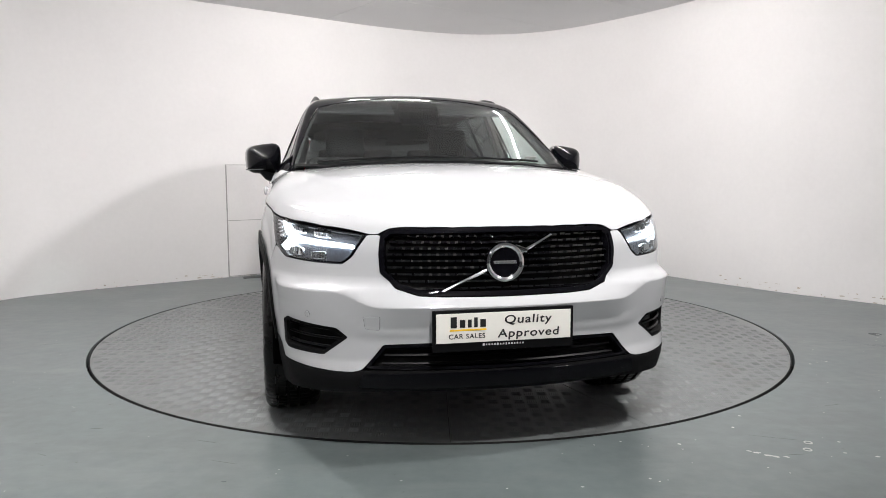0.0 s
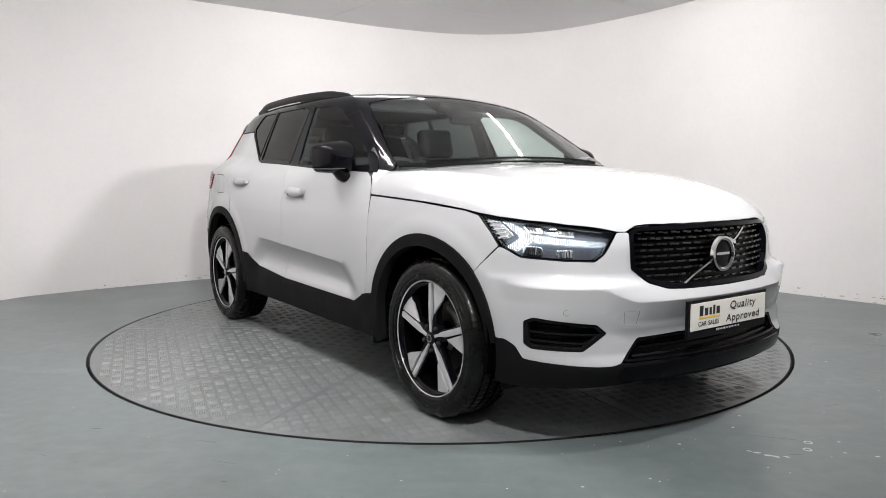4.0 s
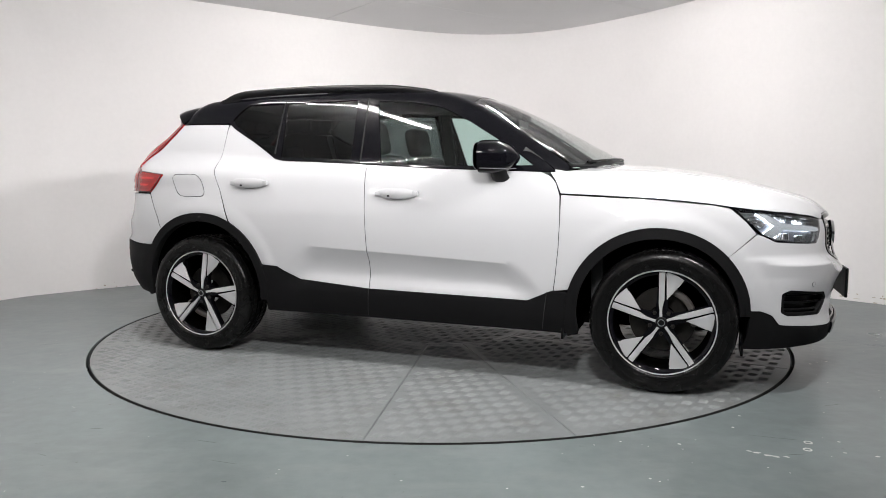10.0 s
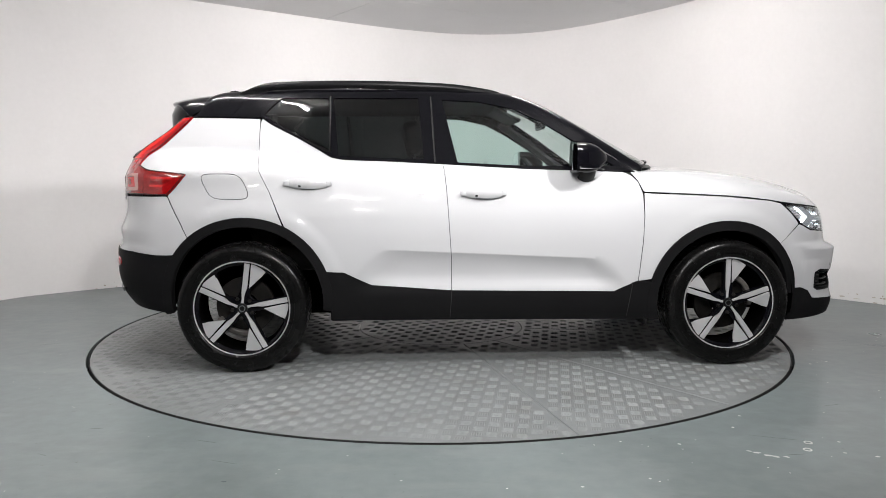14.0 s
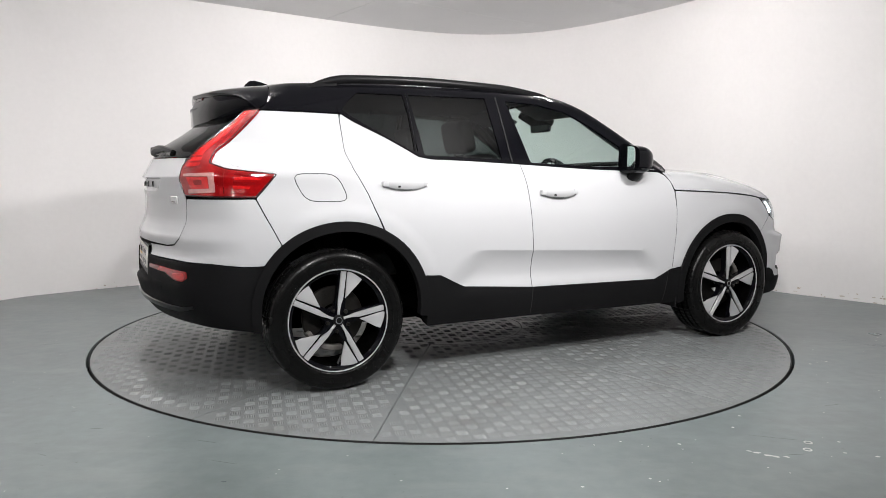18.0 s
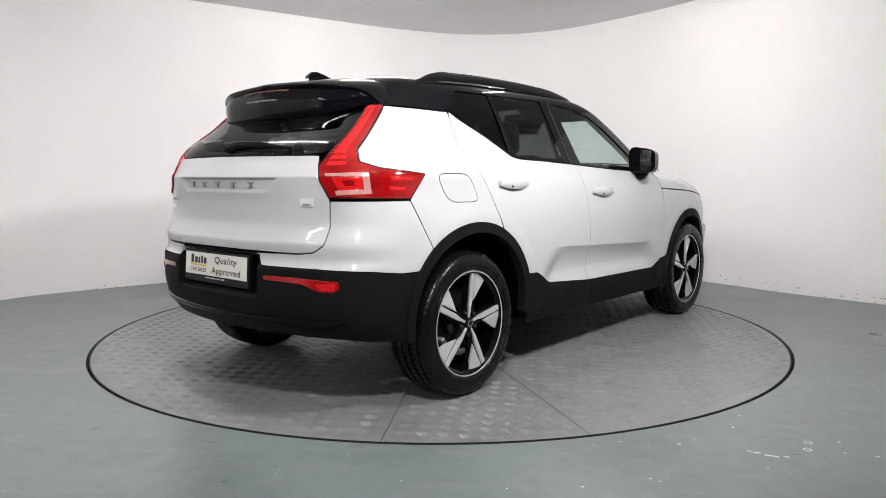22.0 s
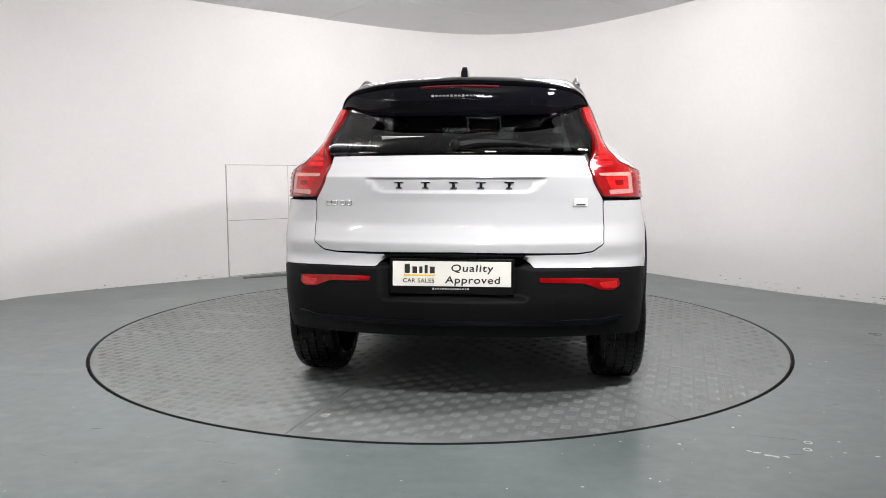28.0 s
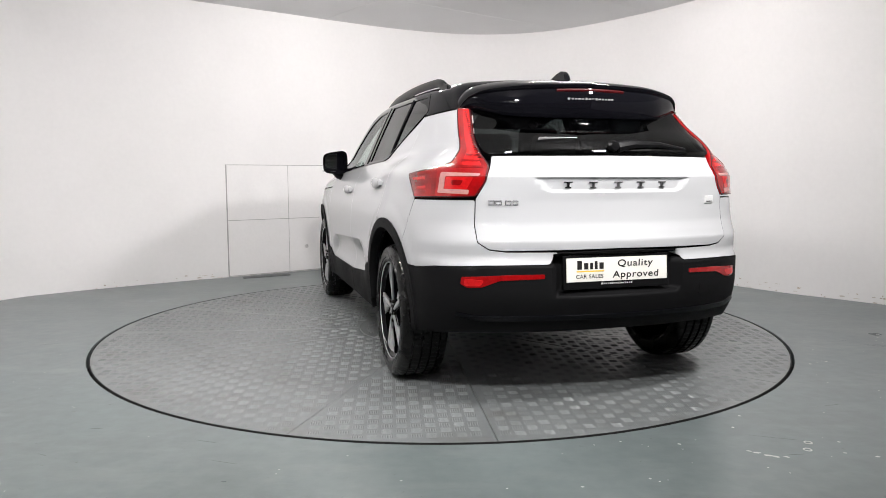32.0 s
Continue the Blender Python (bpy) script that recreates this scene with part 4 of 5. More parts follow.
RUNNING = [(1.759, .825, .898), (1.805, .806, .892), (1.884, .772, .847), (1.993, .665, .833), (2.055, .560, .820), (2.064, .552, .808), (2.058, .568, .799), (1.992, .678, .807), (1.884, .780, .815), (1.835, .816, .777),
           (1.789, .835, .794), (1.840, .804, .834)]
UNITS = [[(1.840, .789, .884), (1.906, .743, .877), (1.912, .747, .856), (1.866, .783, .861)], [(1.946, .708, .868), (1.993, .648, .860), (1.999, .652, .844), (1.957, .705, .847)],
         [(1.862, .797, .801), (1.920, .757, .797), (1.925, .760, .765), (1.853, .805, .772)], [(1.962, .719, .786), (2.003, .670, .787), (2.008, .672, .758), (1.967, .721, .759)]]


def headlights():
    for s in (1, -1):
        lamp = skin("headlight", LAMP, BOWL, off=-0.035, lip=0, gap=-0.006, side=s, label="headlight with a lit hammer-shaped running light", step=0.04)
        skin("running_light", RUNNING, DRL, lamp, off=-0.014, lip=0.016, gap=0.004, side=s, label="glowing white running light", step=0.03)
        # made-up blades hide the glow from the side, as if it shone forwards
        ab = np.array([dom(p, "h") for p in RUNNING])
        bl_v, bl_f = [], []
        for u in np.arange(ab[:, 0].min() + 0.004, ab[:, 0].max(), 0.0075):
            zs = np.arange(ab[:, 1].min(), ab[:, 1].max(), 0.002)
            inside = within(ab, np.stack([0 * zs + u, zs], 1))
            edges_ = np.flatnonzero(np.diff(np.concatenate([[0], inside.astype(int), [0]])))
            for a, b in zip(edges_[::2], edges_[1::2]):
                P = on_form(whole, "h", [(u, zs[a] - 0.001), (u, zs[b - 1] + 0.001)])
                P = P - normals(whole, P) * 0.0135
                k = len(bl_v)
                for q in P:
                    bl_v += [(q[0], s * q[1], q[2]), (q[0] + 0.010, s * q[1], q[2])]
                bl_f.append((k, k + 1, k + 3, k + 2))
        mesh("glow_blind", bl_v, bl_f, MIDGREY, lamp, "thin grey blades over the running light")
        for u in UNITS:
            ref = skin("reflector", u, REFLECTOR, lamp, off=-0.022, lip=0.018, gap=0.0, side=s, step=0.02)
            (xa, ya, za), (xb, yb, zb), (xc, yc, zc), (xd, yd, zd) = u
            for q in range(5):
                f = (q + 0.5) / 5
                hi, lo = (xa + (xb - xa) * f, ya + (yb - ya) * f, za + (zb - za) * f), (xd + (xc - xd) * f, yd + (yc - yd) * f, zd + (zc - zd) * f)
                ends = [spot(*hi, -0.016)[0], spot(*lo, -0.016)[0]]
                for e_ in ends:
                    e_.y *= s
                part("reflector_rib", tube([ends[0].lerp(ends[1], 0.08), ends[0].lerp(ends[1], 0.92)], 0.0032 if q % 2 else 0.0045, 6), CHROME, ref)
        skin("side_reflector", [(1.675, .848, .906), (1.745, .830, .900), (1.815, .811, .842), (1.776, .837, .82)], SILVER, lamp, off=-0.018, lip=0.01, side=s)
        for k in range(5):
            skin("rib", [(1.69 + .016 * k, .845, .895 - .016 * k), (1.75 + .011 * k, .83, .897 - .014 * k), (1.75 + .011 * k, .83, .893 - .014 * k), (1.69 + .016 * k, .845, .890 - .016 * k)], CHROME, lamp, off=-0.012, lip=0.006, gap=0, side=s, round_=0)
        rim = shrink_loop(LAMP, 0.007)
        skin("lamp_edge", LAMP, GLOSS, lamp, holes=[rim], off=-0.002, lip=0.03, side=s, round_=0.01, label="black edge of the lamp")
        ob = skin("lens", LAMP, LENS, lamp, off=0.001, lip=0, side=s, round_=0.01, label="clear lens", step=0.04)
        ob.visible_shadow = False


def shrink_loop(loop, g):
    """The outline drawn in by g, back in (x, y, z)."""
    ab = shrink(refine(soften([dom(p, "h") for p in loop], 0.01), 0.012), g)
    p = on_form(whole, "h", ab)
    return [tuple(q) for q in p]


def grilles():
    back = skin("grille", both(GRILLE), SATIN, off=-0.05, lip=0, gap=0, label="gloss black grille of stepped slats", step=0.04)
    ring = shrink_loop(both(GRILLE), 0.016)
    skin("grille_frame", both(GRILLE), GLOSS, back, holes=[ring], off=0.004, lip=0.05, gap=0.001, label="gloss black grille frame", round_=0.02)
    half = crv((.632, .30), (.637, .345), (.662, .417), (.713, .462), (.78, .468), (.85, .455), (.884, .40))
    for k in range(9):
        z = 0.660 + 0.0245 * k
        h = float(half(z)) - 0.022
        n = int(2 * h / 0.0105)
        ys = [-h + 2 * h * i / n for i in range(n + 1)]
        P = on_form(whole, "h", [dom((2.2 - .4 * y * y, y, z), "h") for y in ys])
        N = normals(whole, P)
        bm = bmesh.new()
        rows = []
        for i, (p, q) in enumerate(zip(P, N)):
            deep = -0.014 if (i // 3 + k) % 2 else -0.022
            a = Vector(p) + Vector(q) * deep
            b = Vector(p) - Vector(q) * 0.045
            rows.append([bm.verts.new(a + Vector((0, 0, 0.0035))), bm.verts.new(a + Vector((0.0, 0, -0.0045))), bm.verts.new(b + Vector((0, 0, -0.007))), bm.verts.new(b + Vector((0, 0, 0.006)))])
        for r0, r1 in zip(rows, rows[1:]):
            for i in range(4):
                bm.faces.new((r0[i], r0[(i + 1) % 4], r1[(i + 1) % 4], r1[i]))
        bmesh.ops.recalc_face_normals(bm, faces=bm.faces)
        part("slat", bm, SHINE, back)
    # the round emblem and its slanting bar, plain
    c, n = spot(2.24, -0.012, 0.752, 0.0)
    turn = n.to_track_quat("Y", "Z").to_matrix().to_4x4()
    emblem = lathe([(0.058, 0.0), (0.056, 0.010), (0.064, 0.016), (0.072, 0.013), (0.075, 0.0), (0.070, -0.006)], 48)
    emblem.transform(Matrix.Translation(c) @ turn)
    ring_ = part("emblem_ring", emblem, CHROME, back, "round chrome emblem ring", True)
    disc = lathe([(0.0005, 0.007), (0.04, 0.006), (0.059, 0.004)], 40)
    disc.transform(Matrix.Translation(c) @ turn)
    part("emblem_disc", disc, GLOSS, ring_, "black emblem disc", True)
    part("emblem_strip", box((0.088, 0.006, 0.012), c + n * 0.006, 0.002, turn), SILVER, ring_, "grey strip across the emblem")
    for y0, z0, y1, z1 in ((-.250, .646, -.070, .728), (.050, .786, .190, .849)):
        pts = [spot(2.2, y0 + (y1 - y0) * i / 6, z0 + (z1 - z0) * i / 6, -0.002)[0] for i in range(7)]
        part("emblem_bar", tube(pts, 0.0065, 6), CHROME, back, "slanting chrome bar")
    part("arrow_tip", box((0.012, 0.05, 0.016), spot(2.2, .052, .800, 0.008)[0], 0.003, Matrix.Rotation(radians(-20), 4, "X")), CHROME, back)
    # lower grille
    LOW = [(2.218, 0, .356), (2.148, .495, .359), (2.139, .530, .364), (2.134, .510, .388), (2.144, .455, .447), (2.182, .27, .453), (2.20, 0, .456)]
    low = skin("lower_grille", both(LOW), SATIN, off=-0.055, lip=0, gap=-0.004, label="black lower grille with bars", step=0.04)
    for z, h in ((.382, .47), (.405, .46), (.430, .445)):
        pts = [spot(2.15, h * (2 * i / 24 - 1), z, -0.030)[0] for i in range(25)]
        part("grille_bar", tube(pts, 0.009, 6, 0.7), SATIN, low)
    skin("lower_grille_edge", both(LOW), GLOSS, low, holes=[shrink_loop(both(LOW), 0.012)], off=-0.004, lip=0.05, gap=0.002)
    # fog openings
    for s in (1, -1):
        f = skin("bumper_vent", FOG, SATIN, off=-0.055, lip=0, gap=-0.012, side=s, label="black side vent in the bumper", step=0.04)
        skin("vent_edge", FOG, PLASTIC, f, holes=[shrink_loop(FOG, 0.014)], off=-0.006, lip=0.055, gap=0.001, side=s)
        for z in (.437, .470, .502):
            pts = [spot(1.90 + .19 * i / 10, .818 - .20 * i / 10, z - .006 * i / 10, -0.028)[0] for i in range(11)]
            for p in pts:
                p.y *= s
            part("vent_bar", tube(pts, 0.010, 6, 0.5), SATIN, f)
    for y in (-.70, .70, -.30, .30):
        p, n = spot(2.0, y, .557, 0.0)
        t = n.to_track_quat("Y", "Z").to_matrix().to_4x4()
        if abs(y) > .5:
            sens = lathe([(0.0005, 0.002), (0.009, 0.002), (0.0105, 0.0)], 20)
            sens.transform(Matrix.Translation(p) @ t)
            part("parking_sensor", sens, PAINT, car)
            ringm = lathe([(0.0106, 0.0008), (0.0114, 0.0008), (0.0114, -0.001)], 20)
            ringm.transform(Matrix.Translation(p) @ t)
            part("sensor_ring", ringm, SATIN, car)


def tail_lamps():
    for s in (1, -1):
        lamp = skin("tail_lamp", TAILLAMP, RED, off=0.006, lip=0.03, side=s, round_=0.012, label="tall red boomerang tail lamp", step=0.025)
        core = [(-2.030, .664, 1.066), (-1.938, .758, 1.066), (-1.936, .768, 1.012), (-2.010, .690, 1.008)]
        pale = [(-2.045, .640, 1.078), (-1.915, .777, 1.084), (-1.912, .792, .994), (-2.012, .680, .988), (-2.014, .678, 1.006), (-1.932, .770, 1.010), (-1.934, .760, 1.068), (-2.042, .643, 1.068)]
        skin("reversing_light", pale, PALERED, lamp, off=0.0085, lip=0.004, gap=0.0, side=s, label="pale clear band round the lamp", round_=0.004)
        skin("brake_light", core, BRIGHTRED, lamp, off=0.0072, lip=0.003, gap=0.001, side=s)
        back_, fore = [(-1.745, .594, 1.392), (-1.884, .617, 1.265), (-1.994, .614, 1.173), (-2.055, .605, 1.10)], [(-1.655, .609, 1.403), (-1.775, .648, 1.286), (-1.887, .68, 1.188), (-1.90, .75, 1.125)]
        lane = [tuple(np.array(a) * (1 - k) + np.array(b) * k) for k, rows in ((0.14, 1), (0.62, -1)) for a, b in list(zip(back_, fore))[::rows]]
        skin("light_band", lane, BRIGHTRED, lamp, off=0.0074, lip=0.002, gap=0.003, side=s, round_=0.01)
        skin("lamp_cell", [(-2.003, .700, 1.052), (-1.965, .745, 1.054), (-1.966, .748, 1.028), (-1.996, .712, 1.026)], DEEPRED, lamp, off=0.0082, lip=0.002, gap=0.002, side=s)
        skin("inner_band", [(-1.894, .789, 1.098), (-1.87, .80, 1.098), (-1.875, .81, .976), (-1.90, .80, .978)], DEEPRED, lamp, off=0.0075, lip=0.002, gap=0, side=s)
        for q in range(5):
            zt = 1.088 - .021 * q
            skin("side_reflector", [(-1.825 - .003 * q, .822, zt), (-1.672 - .028 * q, .846, zt - .005), (-1.684 - .028 * q, .847, zt - .016), (-1.828 - .003 * q, .826, zt - .014)], BRIGHTRED if q % 2 else DEEPRED, lamp, off=0.0075, lip=0.002, gap=0.001, side=s, round_=0.003)
        for q in range(3):
            zt = 1.165 - .026 * q
            skin("lamp_rib", [(-1.995 - .02 * q, .618 + .002 * q, zt), (-1.945, .665 + .02 * q, zt + .002), (-1.945, .667 + .02 * q, zt - .007), (-2.0 - .02 * q, .62 + .002 * q, zt - .009)], DEEPRED, lamp, off=0.0075, lip=0.002, gap=0, side=s, round_=0.002)
        skin("lamp_edge", TAILLAMP, DARKRED, lamp, holes=[shrink_loop(TAILLAMP, 0.007)], off=0.0078, lip=0.004, side=s, round_=0.012, label="dark red edge of the lamp")
        for i in range(21):
            t = i / 20
            x, z = -1.735 - .262 * t, 1.373 - .222 * t
            p, n = spot(x, .608 + .014 * t, z, 0.0052)
            p.y *= s
            n.y *= s
            w = 0.013 + 0.006 * t
            part("light_cell", box((0.006, w, 0.0065), p, 0.0012, n.to_track_quat("X", "Z").to_matrix().to_4x4(), 1), DARKRED, lamp)
        edge = skin("fog_reflector", [(-2.170, .366, .636), (-2.170, .368, .613), (-2.116, .559, .605), (-2.086, .636, .574), (-2.057, .695, .570), (-2.037, .723, .588), (-2.040, .719, .622), (-2.127, .53, .633)], RED, off=0.004,
                    lip=0.014, side=s, label="red reflector in the rear bumper", step=0.02)
        skin("fog_lens", [(-2.09, .628, .606), (-2.05, .705, .612), (-2.05, .705, .582), (-2.085, .645, .582)], BRIGHTRED, edge, off=0.0065, lip=0.002, gap=0, side=s)


def spoiler():
    S = np.concatenate([-np.linspace(1, 0, 25)[:-1], np.linspace(0, 1, 25)])
    k = np.abs(S)
    sg = np.where(S < 0, -1.0, 1.0)
    yb = crv((0, 0), (.5, .305), (.8, .512), (.92, .580), (1, .608))(k)
    zb = crv((0, 1.517), (.5, 1.508), (.8, 1.485), (.92, 1.450), (1, 1.405))(k)
    xb = crv((0, -1.888), (.5, -1.852), (.8, -1.765), (.92, -1.712), (1, -1.668))(k)
    yc = crv((0, 0), (.5, .30), (.8, .475), (.92, .548), (1, .600))(k)
    zc = crv((0, 1.342), (.5, 1.346), (.8, 1.360), (.92, 1.388), (1, 1.400))(k)
    xj = -1.562 - 0.05 * k ** 4
    xc = np.maximum(-(REARGLASS(zc) - 0.25 * yc * yc - 0.25 * yc ** 4) - 0.006, xb - 0.02 * np.clip((1 - k) / 0.3, 0, 1))
    join = surf(whole, "v", np.stack([xj, yb * 0.985], 1))
    vs, fs = [], []
    for i in range(len(S)):
        e = k[i] ** 6
        jx, jz, q = xj[i], join[i, 2], sg[i]
        sec = [(jx, q * yb[i] * 0.985, jz), (jx * .7 + xb[i] * .3, q * yb[i] * 0.993, jz * .68 + zb[i] * .32 + 0.006 * (1 - e)), (jx * .3 + xb[i] * .7, q * yb[i], jz * .27 + zb[i] * .73 + 0.006 * (1 - e)),
               (xb[i] + 0.012, q * yb[i], zb[i] + 0.001), (xb[i], q * yb[i], zb[i] - 0.007 * (1 - e)), (xb[i] + 0.004, q * yb[i], zb[i] - 0.020 * (1 - e)), (xb[i] + 0.012, q * yb[i], zb[i] - 0.027 * (1 - e)),
               (xb[i] * .62 + xc[i] * .38 - 0.006 * (1 - e), q * (yb[i] * .6 + yc[i] * .4), zb[i] * .6 + zc[i] * .4 - .01 * (1 - e)), (xc[i] + 0.002, q * yc[i], zc[i] + .008 * (1 - e)), (xc[i] + 0.014, q * yc[i], zc[i]), (-1.70 - .03 * (1 - e), q * yc[i], zc[i] + 0.07 * (1 - e)), (-1.64, q * yc[i], 1.47 - .06 * e)]
        vs += sec
    n = len(sec)
    for i in range(len(S) - 1):
        for j in range(n - 1):
            a = i * n + j
            fs.append((a, a + n, a + n + 1, a + 1))
    ob = mesh("spoiler", vs, fs, GLOSS, car, "gloss black roof spoiler", True)
    bm = bmesh.new()
    bm.from_mesh(ob.data)
    bmesh.ops.recalc_face_normals(bm, faces=bm.faces)
    bm.to_mesh(ob.data)
    bm.free()
    ob.data.set_sharp_from_angle(angle=radians(60))
    bl = [(-1.874 + .45 * y * y, y, 1.482 - 0.1 * y * y) for y in np.linspace(-.18, .18, 13)]
    part("brake_lamp", tube(bl, 0.0075, 6), DARKRED, ob, "dark red high brake lamp")
    for i in range(14):
        part("small_print", box((0.002, 0.011 if i % 3 else 0.013, 0.010 if i in (0, 5, 8) else 0.007), (-1.8935 + 0.55 * (0.125 - 0.0178 * i) ** 2, 0.125 - 0.0178 * i, 1.438), 0, Matrix.Rotation(radians(-12), 4, "Y")), DIMPRINT, ob)


def trim():
    for s in (1, -1):
        # roof rail on its feet
        prof = crv((-1.40, 1.548), (-1.30, 1.582), (-1.18, 1.602), (-.755, 1.612), (-.266, 1.601), (.026, 1.566), (.13, 1.536), (.19, 1.515))
        xs = np.linspace(-1.40, 0.19, 40)
        yy = 0.565 + 0.02 * np.cos((xs + .6) * 1.4)
        part("roof_rail", tube([(x, s * y, float(prof(x)) - 0.024) for x, y in zip(xs, yy)], [0.0125 * min(1.0, 0.4 + min(x + 1.40, 0.19 - x) / 0.22) for x in xs], 10, 1.9), SATIN, car, "black roof rail", True)
        for x0, x1 in ((-1.38, -1.24), (-.62, -.55), (.02, .16)):
            zz = [float(prof(x)) for x in (x0, x1)]
            part("rail_foot", prism([(x0, 1.50), (x1, 1.50), (x1, zz[1] - .01), (x0, zz[0] - .01)], 0.02, lambda c: Vector((c.x, s * 0.575 + c.z - 0.01, c.y))), SATIN, car)
        # door handles
        for name, x0, x1, z in (("front", -.165, .085, .976), ("rear", -1.112, -.858, 1.030)):
            rows, N = [], 17
            bm = bmesh.new()
            P = on_form(whole, "h", [(x0 + (x1 - x0) * i / (N - 1), z) for i in range(N)])
            for i in range(N):
                t = 2 * i / (N - 1) - 1
                w = 0.030 * max(0.25, (1 - abs(t) ** 2.6) ** 0.55)
                bow = 0.038 * (1 - 0.55 * t * t)
                y = P[i, 1]
                ring_ = []
                for k in range(10):
                    a = 2 * math.pi * k / 10
                    ring_.append(bm.verts.new((P[i, 0], s * (y + bow - 0.014 + 0.014 * math.cos(a)), z + w * math.sin(a) - 0.002 * t)))
                rows.append(ring_)
            for r0, r1 in zip(rows, rows[1:]):
                for k in range(10):
                    bm.faces.new((r0[k], r0[(k + 1) % 10], r1[(k + 1) % 10], r1[k]))
            bm.faces.new(rows[0])
            bm.faces.new(rows[-1][::-1])
            for i in (1, N - 2):
                box((0.03, 0.035, 0.026), (P[i, 0], s * (P[i, 1] + 0.008), z), 0.005, bm=bm)
            bmesh.ops.recalc_face_normals(bm, faces=bm.faces)
            h = part("door_handle", bm, PAINT, car, "pale silver pull handle", True)
            # flat grey patch on the door, painting the shade of the handle's recess
            cup_shade = skin("handle_cup_shade", [(x0 + .06, .9, z - .010), (x0 + .09, .9, z - .034), (x1 - .09, .9, z - .034), (x1 - .06, .9, z - .010)], MIDGREY, h, off=0.0012, lip=0.001, gap=0, side=s, round_=0.02)
            if s < 0:
                part("key_slot", box((0.016, 0.006, 0.010), (x0 + 0.085, s * (P[5, 1] + 0.032), z - 0.014), 0.003), SATIN, h)
        # belt moulding, black line under the glass
        pts = [(x, z) for x, z in ((-1.255, 1.398), (-.93, 1.2125), (-.865, 1.1725), (-.80, 1.1605), (-.584, 1.1535), (-.254, 1.1365), (.208, 1.1105), (.74, 1.0935), (.81, 1.091))]
        fine = refine(pts, 0.03)
        k = max(range(len(fine)), key=lambda i: fine[i][0])
        line = on_form(whole, "h", [dom((p[0], .66 if p[0] < -1.2 else .8, p[1]), "h") for p in fine[:k + 1]])
        nn = normals(whole, line)
        part("belt_moulding", tube([Vector(p + q * 0.001) * 1 if s > 0 else Vector(((p + q * 0.001)[0], -(p + q * 0.001)[1], (p + q * 0.001)[2])) for p, q in zip(line, nn)], 0.0055, 6), GLOSS, car, "gloss black belt moulding", True)
        # pillar division strips
        for x0, z0, x1, z1 in ((-.876, 1.20, -.878, 1.515), (-.300, 1.145, -.316, 1.515)):
            n = 8
            pl = on_form(whole, "h", [(x0 + (x1 - x0) * i / n, z0 + (z1 - z0) * i / n) for i in range(n + 1)])
            part("pillar_strip", tube([(p[0], s * (p[1] + 0.002), p[2]) for p in pl], 0.005, 5), SATIN if x0 < -.5 else GAP, car)
        # joints of the sill cladding
        for x0, x1, z0, z1 in ((-.213, -.222, .444, .292), (.79, .765, .482, .285)):
            pl = on_form(whole, "h", [(x0 + (x1 - x0) * i / 6, z0 + (z1 - z0) * i / 6) for i in range(7)])
            part("cladding_joint", tube([(p[0], s * (p[1] + 0.0075), p[2]) for p in pl], 0.0022, 5), GAP, car)
        mirror(s)
    # antenna, wipers
    fin = prism([(-1.62, 1.545), (-1.60, 1.590), (-1.575, 1.612), (-1.545, 1.616), (-1.50, 1.606), (-1.43, 1.582), (-1.38, 1.570)], 0.02, lambda c: Vector((c.x, (c.z - 0.01) * (1.9 - max(0, (c.y - 1.575)) * 24), c.y)))
    part("antenna_fin", fin, GLOSS, car, "gloss black shark fin aerial", True)
    w = part("rear_wiper", tube([(-2.092, -0.02, 1.200), (-2.088, -0.10, 1.214), (-2.075, -0.25, 1.213), (-2.045, -.41, 1.193)], [0.028, 0.021, 0.015, 0.010], 8), SATIN, car, "black rear wiper", True)
    part("wiper_blade", tube([(-2.085, -0.06, 1.186), (-2.080, -0.20, 1.186), (-2.052, -.415, 1.180)], 0.011, 6), RUBBER, w)
    cap_ = lathe([(0.0005, 0.03), (0.02, 0.028), (0.028, 0.0)], 16)
    cap_.transform(Matrix.Translation((-2.088, 0.0, 1.205)) @ Matrix.Rotation(radians(90), 4, "Z"))
    part("wiper_cap", cap_, SATIN, w, smooth=True)
    for y0, y1 in ((-.62, -.02), (-.05, .55)):
        pts = [on_form(whole, "c", [(1.045 - .30 * (y0 + (y1 - y0) * i / 8) ** 2, .9 * math.atan2(y0 + (y1 - y0) * i / 8, .245))], 0.9)[0] + np.array([0.012, 0, -0.003]) for i in range(9)]
        part("wiper", tube(pts, 0.006, 6), SATIN, car, "black windscreen wiper")
    # scuttle strip at the foot of the windscreen
    skin("scuttle", both([(1.075, 0, 1.140), (1.045, .35, 1.136), (.99, .6, 1.128), (.88, .76, 1.125), (.862, .752, 1.14), (.965, .59, 1.14), (1.018, .35, 1.146), (1.04, 0, 1.150)]), SATIN, mode="c", zc=0.6, off=-0.008, lip=0.01, gap=0)
    # tailgate marks, plain
    for y in (.255, .130, .003, -.118, -.245):
        p, n = spot(-2.17, y, 1.030, 0.003)
        m = part("tailgate_mark", prism([(-.020, .014), (.020, .014), (.020, .009), (.006, .009), (.006, -.009), (.014, -.009), (.014, -.014), (-.014, -.014), (-.014, -.009), (-.006, -.009), (-.006, .009), (-.020, .009)], 0.006,
                                       lambda c, p=p: Vector((p.x - c.z + 0.003, p.y - c.x, p.z + c.y))), DARKCHROME, car, "small chrome mark")
